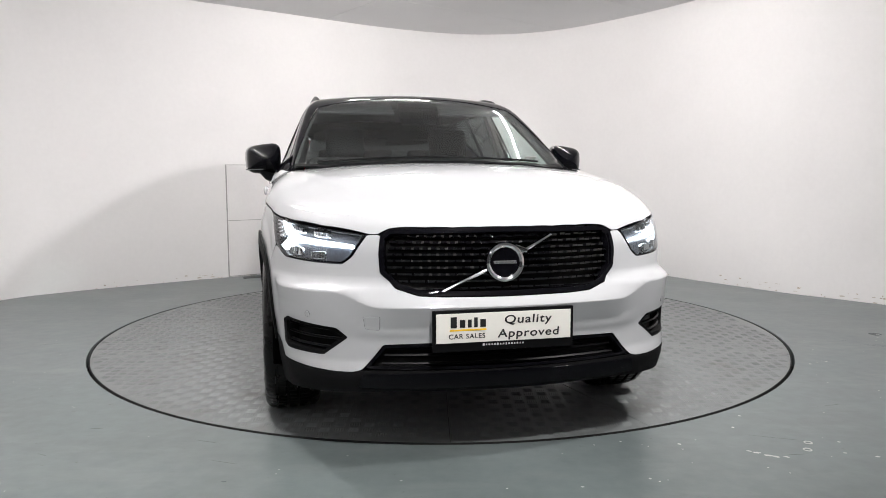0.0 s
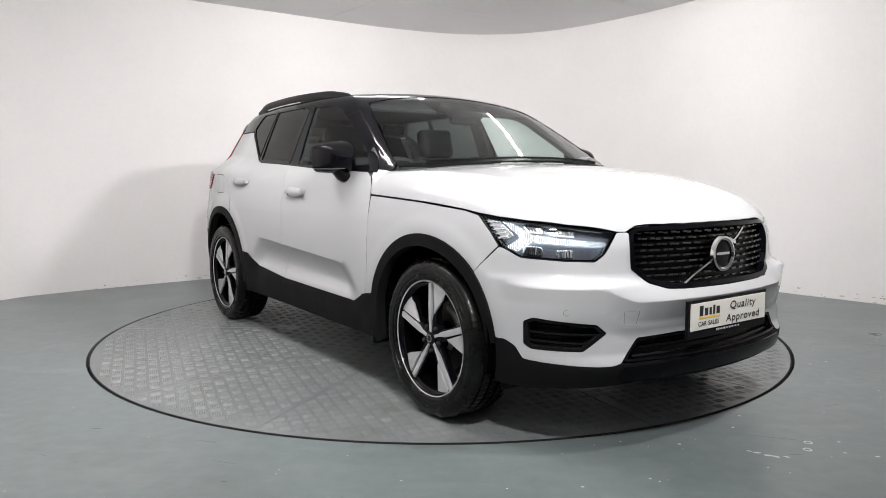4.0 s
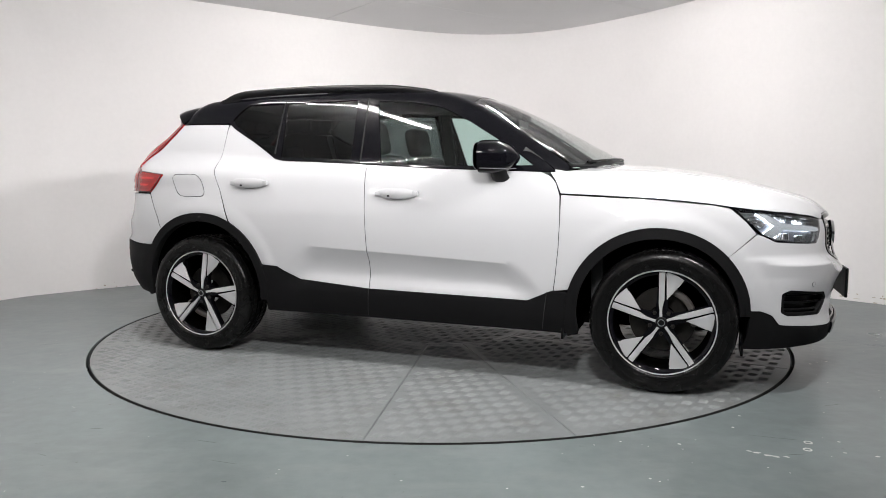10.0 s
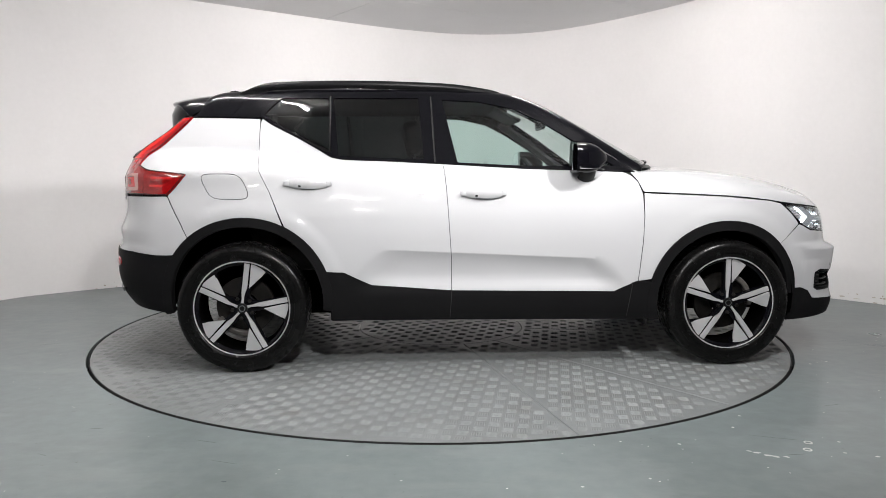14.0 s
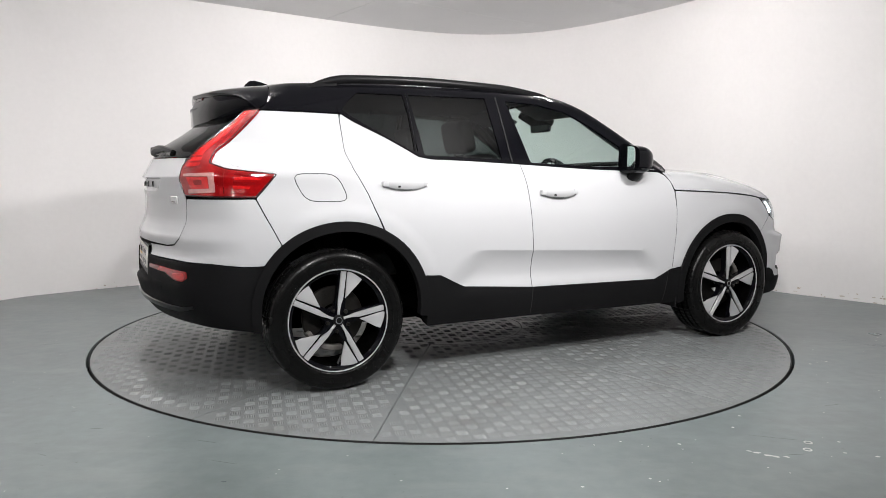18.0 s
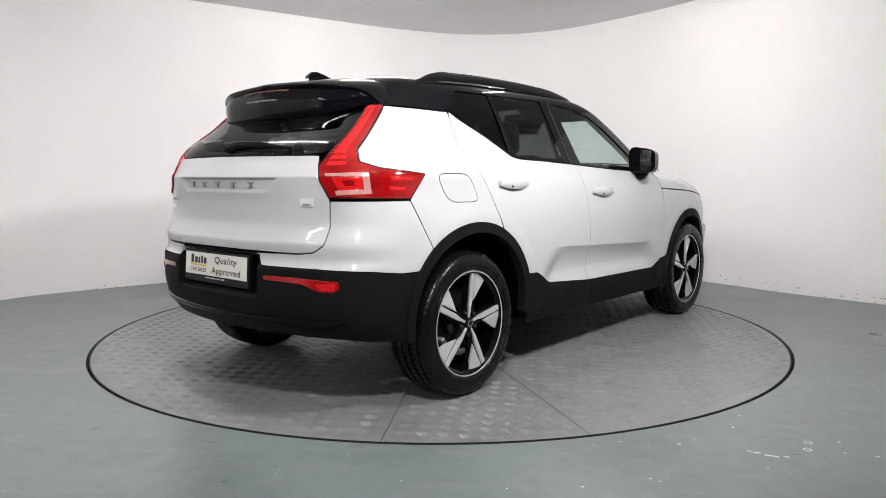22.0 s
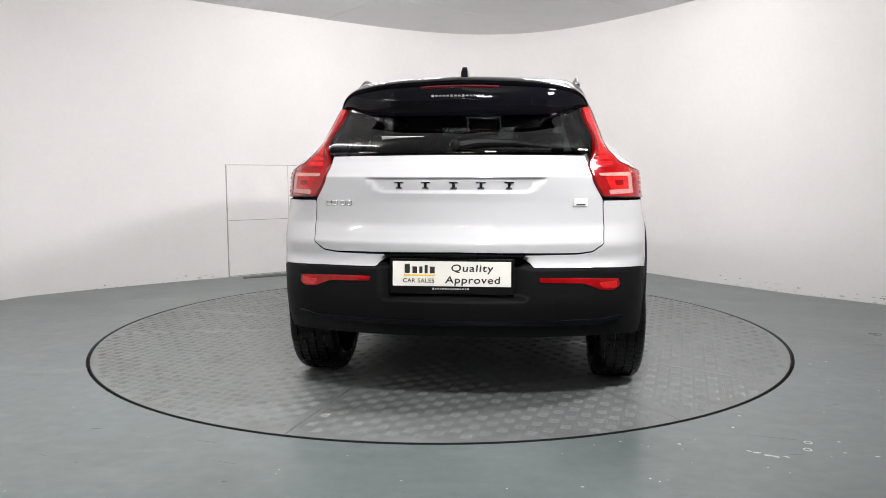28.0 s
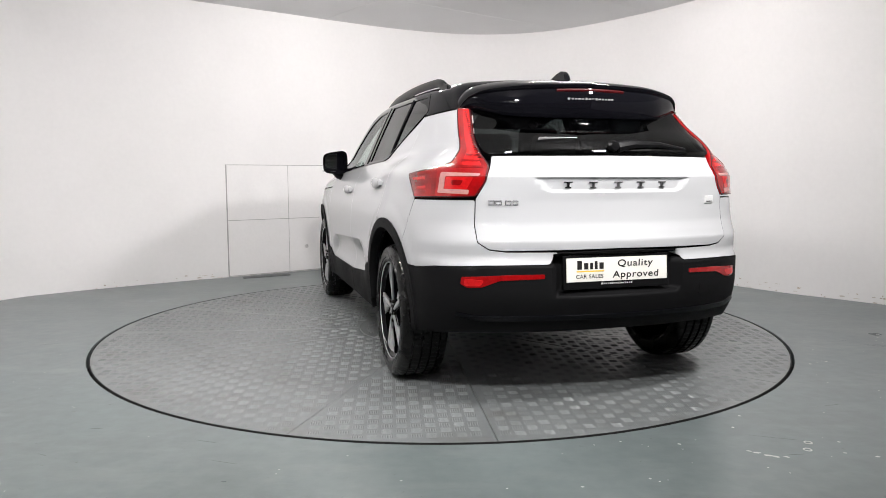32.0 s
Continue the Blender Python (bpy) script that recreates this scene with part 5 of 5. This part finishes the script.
    for y0, y1 in ((.615, .585), (.578, .548), (.528, .498), (.491, .463)):
        p, n = spot(-2.08, (y0 + y1) / 2, .950, 0.003)
        t = n.to_track_quat("X", "Z").to_matrix().to_4x4()
        bm = bmesh.new()
        w_ = y0 - y1
        for q in (-1, 1):
            box((0.005, 0.005, 0.022), (0, q * (w_ / 2 - 0.003), 0), 0.0012, bm=bm, segments=1)
            box((0.005, w_ - 0.004, 0.005), (0, 0, q * 0.0085), 0.0012, bm=bm, segments=1)
        bm.transform(Matrix.Translation(p) @ t)
        part("model_mark", bm, SILVER, car, "grey chrome model mark")
    p, n = spot(-2.07, -.55, .955, 0.003)
    t = n.to_track_quat("X", "Z").to_matrix().to_4x4()
    badge = part("badge", box((0.006, 0.066, 0.036), p, 0.003, t), PALEPRINT, car, "small silver badge")
    part("badge_bar", box((0.003, 0.040, 0.004), p + n * 0.003 + Vector((0, 0, -0.009)), 0.0, t), INK, badge)
    part("window_sticker", box((0.002, 0.19, 0.030), (-2.012, .245, 1.236), 0, Matrix.Rotation(radians(-48), 4, "Y")), PALEPRINT, car, "pale sticker inside the tailgate glass")


def mirror(s):
    bm = bmesh.new()
    rings = []
    X0, X1, N = 0.445, 0.640, 14
    for i in range(N + 1):
        t = i / N
        x = X0 + (X1 - X0) * t
        k = (1 - max(0, t - 0.30) ** 2.2 * 2.0) if t < 0.999 else 0.0
        k = max(k, 0.03)
        ky = k ** 0.75
        cy, cz = 0.920 - 0.03 * t, 1.168 - 0.006 * t
        wy, hz = 0.094 * ky, 0.084 * k
        ring_ = []
        for j in range(24):
            a = 2 * math.pi * j / 24
            c, d = math.cos(a), math.sin(a)
            e = 0.5
            y = wy * math.copysign(abs(c) ** e, c)
            z = hz * math.copysign(abs(d) ** e, d)
            z *= 1 - 0.16 * (y / wy if wy else 0) * (1 if z > 0 else 0.2)
            ring_.append(bm.verts.new((x, s * (cy + y), cz + z)))
        rings.append(ring_)
    for r0, r1 in zip(rings, rings[1:]):
        for j in range(24):
            bm.faces.new((r0[j], r0[(j + 1) % 24], r1[(j + 1) % 24], r1[j]))
    bm.faces.new(rings[-1])
    back = bm.faces.new(rings[0][::-1])
    bmesh.ops.inset_individual(bm, faces=[back], thickness=0.008, depth=0.0)
    bmesh.ops.recalc_face_normals(bm, faces=bm.faces)
    shell = part("door_mirror", bm, GLOSS, car, "gloss black door mirror", True)
    part("mirror_glass", prism([(a, b) for a, b in [(.080 * math.copysign(abs(math.cos(q)) ** .5, math.cos(q)), .070 * math.copysign(abs(math.sin(q)) ** .5, math.sin(q))) for q in (2 * math.pi * i / 24 for i in range(24))]], 0.003,
                               lambda c: Vector((0.4445 - c.z - 0.27 * c.x, s * (0.920 + c.x), 1.171 + c.y))), MIRROR, shell, "mirror glass")
    arm = [(0.53, s * 0.850, 1.058), (0.53, s * 0.885, 1.070), (0.53, s * 0.925, 1.115)]
    part("mirror_arm", tube(arm, [0.050, 0.046, 0.044], 10, 0.6), SATIN, shell, "black mirror arm", True)
    part("turn_signal", tube([(0.46, s * 1.012, 1.108), (0.53, s * 1.006, 1.106), (0.59, s * 0.975, 1.105), (0.622, s * 0.91, 1.107)], 0.003, 6), DARKCHROME, shell, "thin clear turn signal")


def number_plate(at, tilt, face, w=0.515, h=0.108):
    """A show plate in its black holder. face: +1 looks forward, -1 back."""
    base = Matrix.Translation(at) @ Matrix.Rotation(radians(90 if face > 0 else -90), 4, "Z") @ Matrix.Rotation(radians(90 + tilt), 4, "X")
    holder = part("plate_holder", box((w + 0.026, h + 0.046, 0.014), (0, -0.011, -0.004), 0.004), SATIN, car, "black plate holder with a pale show plate")
    holder.data.transform(base)
    p = part("show_plate", box((w, h, 0.004), (0, 0, 0.006), 0.0015), WHITE, holder, "white show plate")
    p.data.transform(base)
    z = 0.0088
    words("Quality", 0.043, INK, holder, base @ pose(0.091, 0.024, z), label="Quality in bold black letters", wide=0.181)
    words("Approved", 0.043, INK, holder, base @ pose(0.092, -0.027, z), label="Approved in bold black letters", wide=0.238)
    words("CAR SALES", 0.025, INK, holder, base @ pose(-0.143, -0.031, z), label="CAR SALES in black letters", wide=0.136, shear=0)
    for x, w_, h_ in ((-0.193, 0.026, 0.040), (-0.160, 0.023, 0.029), (-0.133, 0.016, 0.029), (-0.110, 0.015, 0.036), (-0.083, 0.024, 0.029)):
        bm = box((w_ * 0.88, h_, 0.001), (x, 0.002 + h_ / 2, z), 0.0)
        k = part("print_shape", bm, INK, holder, "bold black mark")
        k.data.transform(base)
    k = part("print_line", box((0.138, 0.006, 0.001), (-0.139, -0.007, z), 0), YELLOW, holder, "yellow underline")
    k.data.transform(base)
    for q in range(15):
        wq = (0.007, 0.005, 0.006, 0.004, 0.007)[q % 5]
        k = part("small_print", box((wq, 0.0085 if q in (0, 5, 8) else 0.006, 0.001), (-0.079 + 0.0108 * q, -0.0655, 0.0036), 0), PALEPRINT, holder)
        k.data.transform(base)


headlights()
grilles()
tail_lamps()
spoiler()
trim()
number_plate((2.250, -0.027, 0.522), 0, 1)
number_plate((-2.168, 0.010, 0.6475), -4, -1)


# ---- wheels ----
def wheel_meshes(s):
    """Meshes of one wheel on the side s, axis along y, outer face towards s."""
    out = {}
    R, W = 0.350, 0.118

    def keep(name, bm, material, label="", smooth=True):
        for v in bm.verts:
            v.co.y *= s
        bmesh.ops.recalc_face_normals(bm, faces=bm.faces)
        ob = part(name, bm, material, None, label, smooth)
        out.setdefault(name, []).append(ob)

    # tyre with grooves and cut shoulders
    n = 288
    prof = [(0.238, 0.080), (0.254, 0.098), (0.2605, 0.106), (0.264, 0.114), (0.270, 0.117), (0.274, 0.1165), (0.30, 0.121), (0.318, 0.119), (0.330, 0.1135), (0.338, 0.106), (0.3445, 0.096), (0.347, 0.082),
            (0.348, 0.075), (0.340, 0.073), (0.340, 0.065), (0.3485, 0.063), (0.350, 0.030), (0.341, 0.028), (0.341, 0.018), (0.350, 0.016)]
    prof = [(r * 1.014 if r > 0.28 else r, y) for r, y in prof]
    prof = prof + [(r, -y) for r, y in prof[::-1]]
    bm = bmesh.new()
    rings = []
    for i in range(n):
        a = 2 * math.pi * i / n
        row = []
        for r, y in prof:
            cut = 0.0
            if 0.334 < r and abs(y) > 0.066 and i % 4 == 0:
                cut = 0.0022 if abs(y) < 0.105 else 0.001
            if r > 0.350 and abs(y) < 0.065 and i % 4 == 2:
                cut = 0.003
            row.append(bm.verts.new(((r - cut) * math.cos(a), y, (r - cut) * math.sin(a))))
        rings.append(row)
    for i in range(n):
        p, q = rings[i], rings[(i + 1) % n]
        for j in range(len(prof) - 1):
            bm.faces.new((p[j], p[j + 1], q[j + 1], q[j]))
    keep("tyre", bm, RUBBER, "black tyre with grooved tread")
    # raised sidewall rings
    bm = lathe([(0.283, 0.1185), (0.284, 0.1205), (0.287, 0.1207), (0.288, 0.1192)], 96)
    lathe([(0.309, 0.1198), (0.310, 0.1213), (0.312, 0.1212), (0.313, 0.1195)], 96, bm=bm)
    keep("sidewall_ring", bm, RUBBER)
    # rim barrel, black
    keep("barrel", lathe([(0.250, 0.098), (0.240, 0.086), (0.232, 0.06), (0.222, -0.02), (0.226, -0.08), (0.238, -0.10)], 72), LINER, "black rim barrel")
    keep("lip_seat", lathe([(0.234, 0.088), (0.2460, 0.094), (0.2510, 0.102), (0.2530, 0.108)], 96), GLOSS, "gloss black inside of the lip")
    keep("rim_lip", lathe([(0.2528, 0.107), (0.2535, 0.110), (0.2580, 0.111), (0.2600, 0.107), (0.258, 0.098)], 96), ALLOY, "bright diamond-cut rim lip")

    def plate(poly, y0, h, bevel):
        return prism(poly, h, lambda c: Vector((c.x, y0 + c.z, c.y)), bevel)

    def tip(bm, a):
        """Lean a fan inwards on its far edge."""
        for v in bm.verts:
            away = v.co.x * math.sin(radians(a)) - v.co.z * math.cos(radians(a))
            v.co.y -= 0.10 * max(away - 0.02, 0)
        return bm

    def polar(r, a):
        return r * math.cos(radians(a)), r * math.sin(radians(a))

    sg = 1  # fans lie clockwise of the arms, as seen from outside
    for k in range(5):
        a = 90 + 72 * k

        def side(r, off, a=a):
            c, d = math.cos(radians(a)), math.sin(radians(a))
            return r * c + off * d, r * d - off * c
        # dark spoke body behind the bright faces
        dark = [side(0.035, 0.036), side(0.10, 0.024), side(0.15, 0.032), polar(0.245, a - 30), polar(0.247, a - 18), polar(0.247, a - 6), polar(0.247, a + 5.5), side(0.15, -0.022), side(0.10, -0.020), side(0.035, -0.036)]
        keep("spoke_body", plate(dark, 0.052, 0.034, 0.004), GLOSS, "gloss black spoke")
        # bright arm and bright fan
        arm = [side(0.028, 0.0035), side(0.075, 0.0005), side(0.108, 0.0115), side(0.249, 0.0115), side(0.249, -0.0165), side(0.13, -0.0150), side(0.090, -0.0145), side(0.060, -0.010), side(0.028, -0.010)]
        keep("spoke_arm", plate(arm, 0.088, 0.010, 0.003), ALLOY, "bright machined spoke arm")
        fan = [side(0.112, 0.0225), side(0.249, 0.0180), polar(0.250, a - 9), polar(0.2505, a - 17), polar(0.249, a - 27.0)]
        keep("spoke_fan", tip(plate(fan, 0.086, 0.010, 0.003), a), ALLOY, "bright machined spoke fan")
        bolt = lathe([(0.0005, 0.103), (0.0075, 0.103), (0.0105, 0.098), (0.0115, 0.084)], 6)
        ba = a + 36
        bmesh.ops.translate(bolt, verts=bolt.verts, vec=(0.056 * math.cos(radians(ba)), 0, 0.056 * math.sin(radians(ba))))
        keep("wheel_bolt", bolt, STEEL, "dark steel wheel bolt", False)
    keep("hub_face", lathe([(0.0005, 0.092), (0.030, 0.092), (0.068, 0.088), (0.070, 0.05)], 40), GLOSS, "black hub")
    keep("hub_cap", lathe([(0.0005, 0.1045), (0.022, 0.1045), (0.0275, 0.102), (0.0285, 0.088)], 32), SATIN, "black hub cap")
    keep("cap_ring", lathe([(0.0135, 0.1046), (0.0140, 0.1062), (0.0175, 0.1062), (0.0180, 0.1046)], 32), CHROME, "small chrome ring")
    keep("brake_disc", lathe([(0.07, 0.012), (0.158, 0.012), (0.160, 0.008), (0.160, -0.012), (0.07, -0.012)], 64), STEEL, "steel brake disc")
    bm = bmesh.new()
    for i in range(8):
        a = radians(2 + 8.5 * i)
        box((0.028, 0.075, 0.055), (0.150 * math.cos(a), 0.012, 0.150 * math.sin(a)), 0.006, Matrix.Rotation(-a, 4, "Y"), 1, bm=bm)
    keep("brake_caliper", bm, CALIPER, "cast brake caliper", False)
    return out


def wheels():
    for s in (1, -1):
        built = wheel_meshes(s)
        for n_, (x, roll) in enumerate(((1.351, 0), (-1.351, 8))):
            w = new("wheel")
            w.parent = car
            w.matrix_basis = Matrix.Translation((x, s * 0.785, 0.3555)) @ Matrix.Rotation(radians(roll), 4, "Y")
            tagged(w, "alloy wheel with five split spokes and a black tyre")
            for name, obs in built.items():
                for ob in obs:
                    o = ob
                    if n_:
                        o = new(name, ob.data)
                        if "label" in ob:
                            tagged(o, ob["label"])
                    o.parent = w
                    if name == "brake_caliper":
                        o.rotation_euler = (0, radians(-roll if x > 0 else 140), 0)
        # wheel houses
        for c, z, r in ((FC, FZ, FR - 0.035), (RC, RZ, RR - 0.035)):
            lo_, hi_ = (radians(-12), radians(196)) if c > 0 else (radians(-4), radians(184))
            bm = lathe([(r, 0.0), (r, -0.42)], 30, lo_, hi_)
            lathe([(r, -0.40), (0.02, -0.40)], 30, lo_, hi_, bm=bm)
            bm.transform(Matrix.Translation((c, 0.865, z)))
            if s < 0:
                bm.transform(Matrix.Diagonal((1, -1, 1, 1)))
            part("arch_liner", bm, LINER, car, "dark felt wheel arch liner")
        part("mud_flap", box((0.012, 0.20, 0.13), (FC - 0.455, s * 0.80, 0.305), 0.004), SATIN, car)
        part("air_deflector", box((0.012, 0.17, 0.10), (FC + 0.40, s * 0.70, 0.245), 0.004), SATIN, car)
    # underside
    part("underbody", box((3.45, 1.10, 0.14), (0.18, 0, 0.325), 0.04), LINER, car, "dark underbody")
    part("floor_pan", box((1.70, 1.70, 0.12), (0.0, 0, 0.345), 0.04), LINER, car, "dark floor pan")
    for x in (1.351, -1.351):
        part("axle", tube([(x, -0.70, 0.34), (x, 0.70, 0.34)], 0.045, 10), LINER, car)


wheels()


# ---- cabin ----
def seat_shape(w, d, h, lean):
    bm = bmesh.new()
    box((d, w, 0.14), (0.0, 0, 0.07), 0.05, bm=bm, segments=3)
    box((0.13, w, h), (-d * 0.5 - 0.02 - lean * 0.5, 0, 0.10 + h / 2), 0.05, Matrix.Rotation(radians(-16), 4, "Y"), 3, bm=bm)
    return bm


def cabin():
    tub = skin("door_lining", [(-.80, .8, .42), (.84, .8, .42), (.84, .8, 1.06), (.3, .8, 1.095), (-.8, .8, 1.14), (-1.2, .7, 1.15), (-1.7, .62, 1.15), (-1.86, .6, 1.02), (-1.75, .7, .90), (-.95, .8, .88)], TRIMGREY, off=-0.07, lip=0, gap=0, step=0.06, label="dark door lining")
    skin("door_lining", [(-.80, .8, .42), (.84, .8, .42), (.84, .8, 1.06), (.3, .8, 1.095), (-.8, .8, 1.14), (-1.2, .7, 1.15), (-1.7, .62, 1.15), (-1.86, .6, 1.02), (-1.75, .7, .90), (-.95, .8, .88)], TRIMGREY, off=-0.07, lip=0, gap=0, step=0.06, side=-1, label="dark door lining")
    skin("pillar_lining", [(-1.27, .64, 1.16), (-1.60, .6, 1.15), (-1.95, .6, 1.13), (-1.90, .6, 1.22), (-1.74, .6, 1.37), (-1.60, .6, 1.42), (-1.30, .64, 1.40)], TRIMGREY, off=-0.035, lip=0, gap=0, side=1)
    skin("pillar_lining", [(-1.27, .64, 1.16), (-1.60, .6, 1.15), (-1.95, .6, 1.13), (-1.90, .6, 1.22), (-1.74, .6, 1.37), (-1.60, .6, 1.42), (-1.30, .64, 1.40)], TRIMGREY, off=-0.035, lip=0, gap=0, side=-1)
    skin("headlining", both([(.20, 0, 1.54), (.22, .5, 1.48), (0, .60, 1.50), (-1.2, .60, 1.50), (-1.55, .5, 1.5), (-1.55, 0, 1.55)]), LINING, mode="c", zc=0.9, off=-0.03, lip=0, gap=0, step=0.08, label="charcoal headlining")
    part("cabin_floor", box((1.7, 1.5, 0.06), (0.0, 0, 0.43), 0.01), TRIMGREY, car)
    part("load_cover", box((0.62, 1.25, 0.02), (-1.68, 0, 1.06), 0.008), TRIMGREY, car)
    part("tail_lining", box((0.05, 0.98, 0.55), (-1.97, 0, 0.78), 0.02), TRIMGREY, car)
    dash = part("dashboard", box((0.55, 1.46, 0.20), (0.70, 0, 0.985), 0.07, segments=4), TRIMGREY, car, "dark dashboard", True)
    part("instrument_hood", box((0.22, 0.36, 0.09), (0.50, -0.37, 1.075), 0.04, segments=3), TRIMGREY, dash, "", True)
    part("bulkhead", box((0.06, 1.5, 0.65), (1.02, 0, 0.75), 0.01), TRIMGREY, car)
    part("centre_screen", box((0.02, 0.17, 0.22), (0.43, 0, 0.97), 0.008, Matrix.Rotation(radians(-12), 4, "Y")), GLOSS, dash, "black upright screen")
    wheel_ = bmesh.new()
    m = Matrix.Translation((0.34, -0.37, 1.00)) @ Matrix.Rotation(radians(-24), 4, "Y")
    for i in range(32):
        a0, a1 = 2 * math.pi * i / 32, 2 * math.pi * (i + 1) / 32
        r = []
        for a in (a0, a1):
            r.append([wheel_.verts.new(m @ Vector((0.016 * math.sin(2 * math.pi * k / 8), (0.185 + 0.016 * math.cos(2 * math.pi * k / 8)) * math.cos(a), (0.185 + 0.016 * math.cos(2 * math.pi * k / 8)) * math.sin(a)))) for k in range(8)])
        for k in range(8):
            wheel_.faces.new((r[0][k], r[0][(k + 1) % 8], r[1][(k + 1) % 8], r[1][k]))
    sw = part("steering_wheel", wheel_, TRIMGREY, car, "black steering wheel", True)
    hub_ = box((0.05, 0.16, 0.12), (0, 0, 0), 0.03)
    box((0.02, 0.36, 0.035), (0, 0, 0), 0.008, bm=hub_)
    box((0.02, 0.035, 0.18), (0, 0, -0.09), 0.008, bm=hub_)
    hub_.transform(m)
    part("wheel_hub", hub_, TRIMGREY, sw, smooth=True)
    for y in (-.37, .37):
        seat = part("front_seat", seat_shape(0.50, 0.52, 0.60, 0.1), CLOTH, car, "charcoal front seat", True)
        seat.location = (0.05, y, 0.50)
        rest = part("headrest", box((0.10, 0.27, 0.20), (-0.46, 0, 0.80), 0.045, Matrix.Rotation(radians(-12), 4, "Y"), 3), CLOTH, seat, "charcoal headrest", True)
        for k in (-.06, .06):
            part("headrest_post", tube([(-0.44, k, 0.62), (-0.455, k, 0.74)], 0.007, 6), CHROME, seat)
    bench = part("rear_seat", seat_shape(1.24, 0.50, 0.58, 0.1), CLOTH, car, "charcoal rear bench", True)
    bench.location = (-1.02, 0, 0.52)
    for y in (-.38, 0, .38):
        part("headrest", box((0.09, 0.25, 0.14), (-0.44, y, 0.70), 0.04, Matrix.Rotation(radians(-12), 4, "Y"), 3), CLOTH, bench, "charcoal headrest", True)
    for y in (-.36, .36):
        part("sun_visor", box((0.20, 0.46, 0.022), (0.24, y, 1.484), 0.01, Matrix.Rotation(radians(24), 4, "Y")), TRIMGREY, car, "dark folded sun visor")
    part("cabin_mirror", box((0.03, 0.22, 0.06), (0.44, 0, 1.40), 0.012), GLOSS, car, "black cabin mirror")
    part("camera_cover", box((0.16, 0.24, 0.05), (0.40, 0, 1.462), 0.02, Matrix.Rotation(radians(27), 4, "Y")), LINER, car, "dark cover behind the windscreen top")
    part("screen_sticker", box((0.002, 0.07, 0.05), (0.885, .545, 1.165), 0, Matrix.Rotation(radians(60), 4, "Y")), PALEPRINT, car, "small pale sticker inside the windscreen")
    for s in (1, -1):
        part("pillar_cover", tube([(0.76, s * 0.765, 1.11), (0.50, s * 0.70, 1.285), (0.25, s * 0.62, 1.46)], 0.03, 6), TRIMGREY, car)
        part("belt_pillar", box((0.09, 0.03, 0.42), (-0.30, s * 0.70, 1.32), 0.01, Matrix.Rotation(radians(s * 21), 4, "X")), TRIMGREY, car)


cabin()


# ---- what moves ----
def motions():
    rows_table, rows_car = [], []
    for t, a in TURN:
        h = radians(a + HEADING)
        rows_table.append((t, pose(0, 0, 0, 0, 0, a)))
        rows_car.append((t, pose(OFFSET[0] * math.cos(h) - OFFSET[1] * math.sin(h), OFFSET[0] * math.sin(h) + OFFSET[1] * math.cos(h), 0.002, 0, 0, a + HEADING)))
    walk(table, rows_table)
    walk(car, rows_car)


motions()
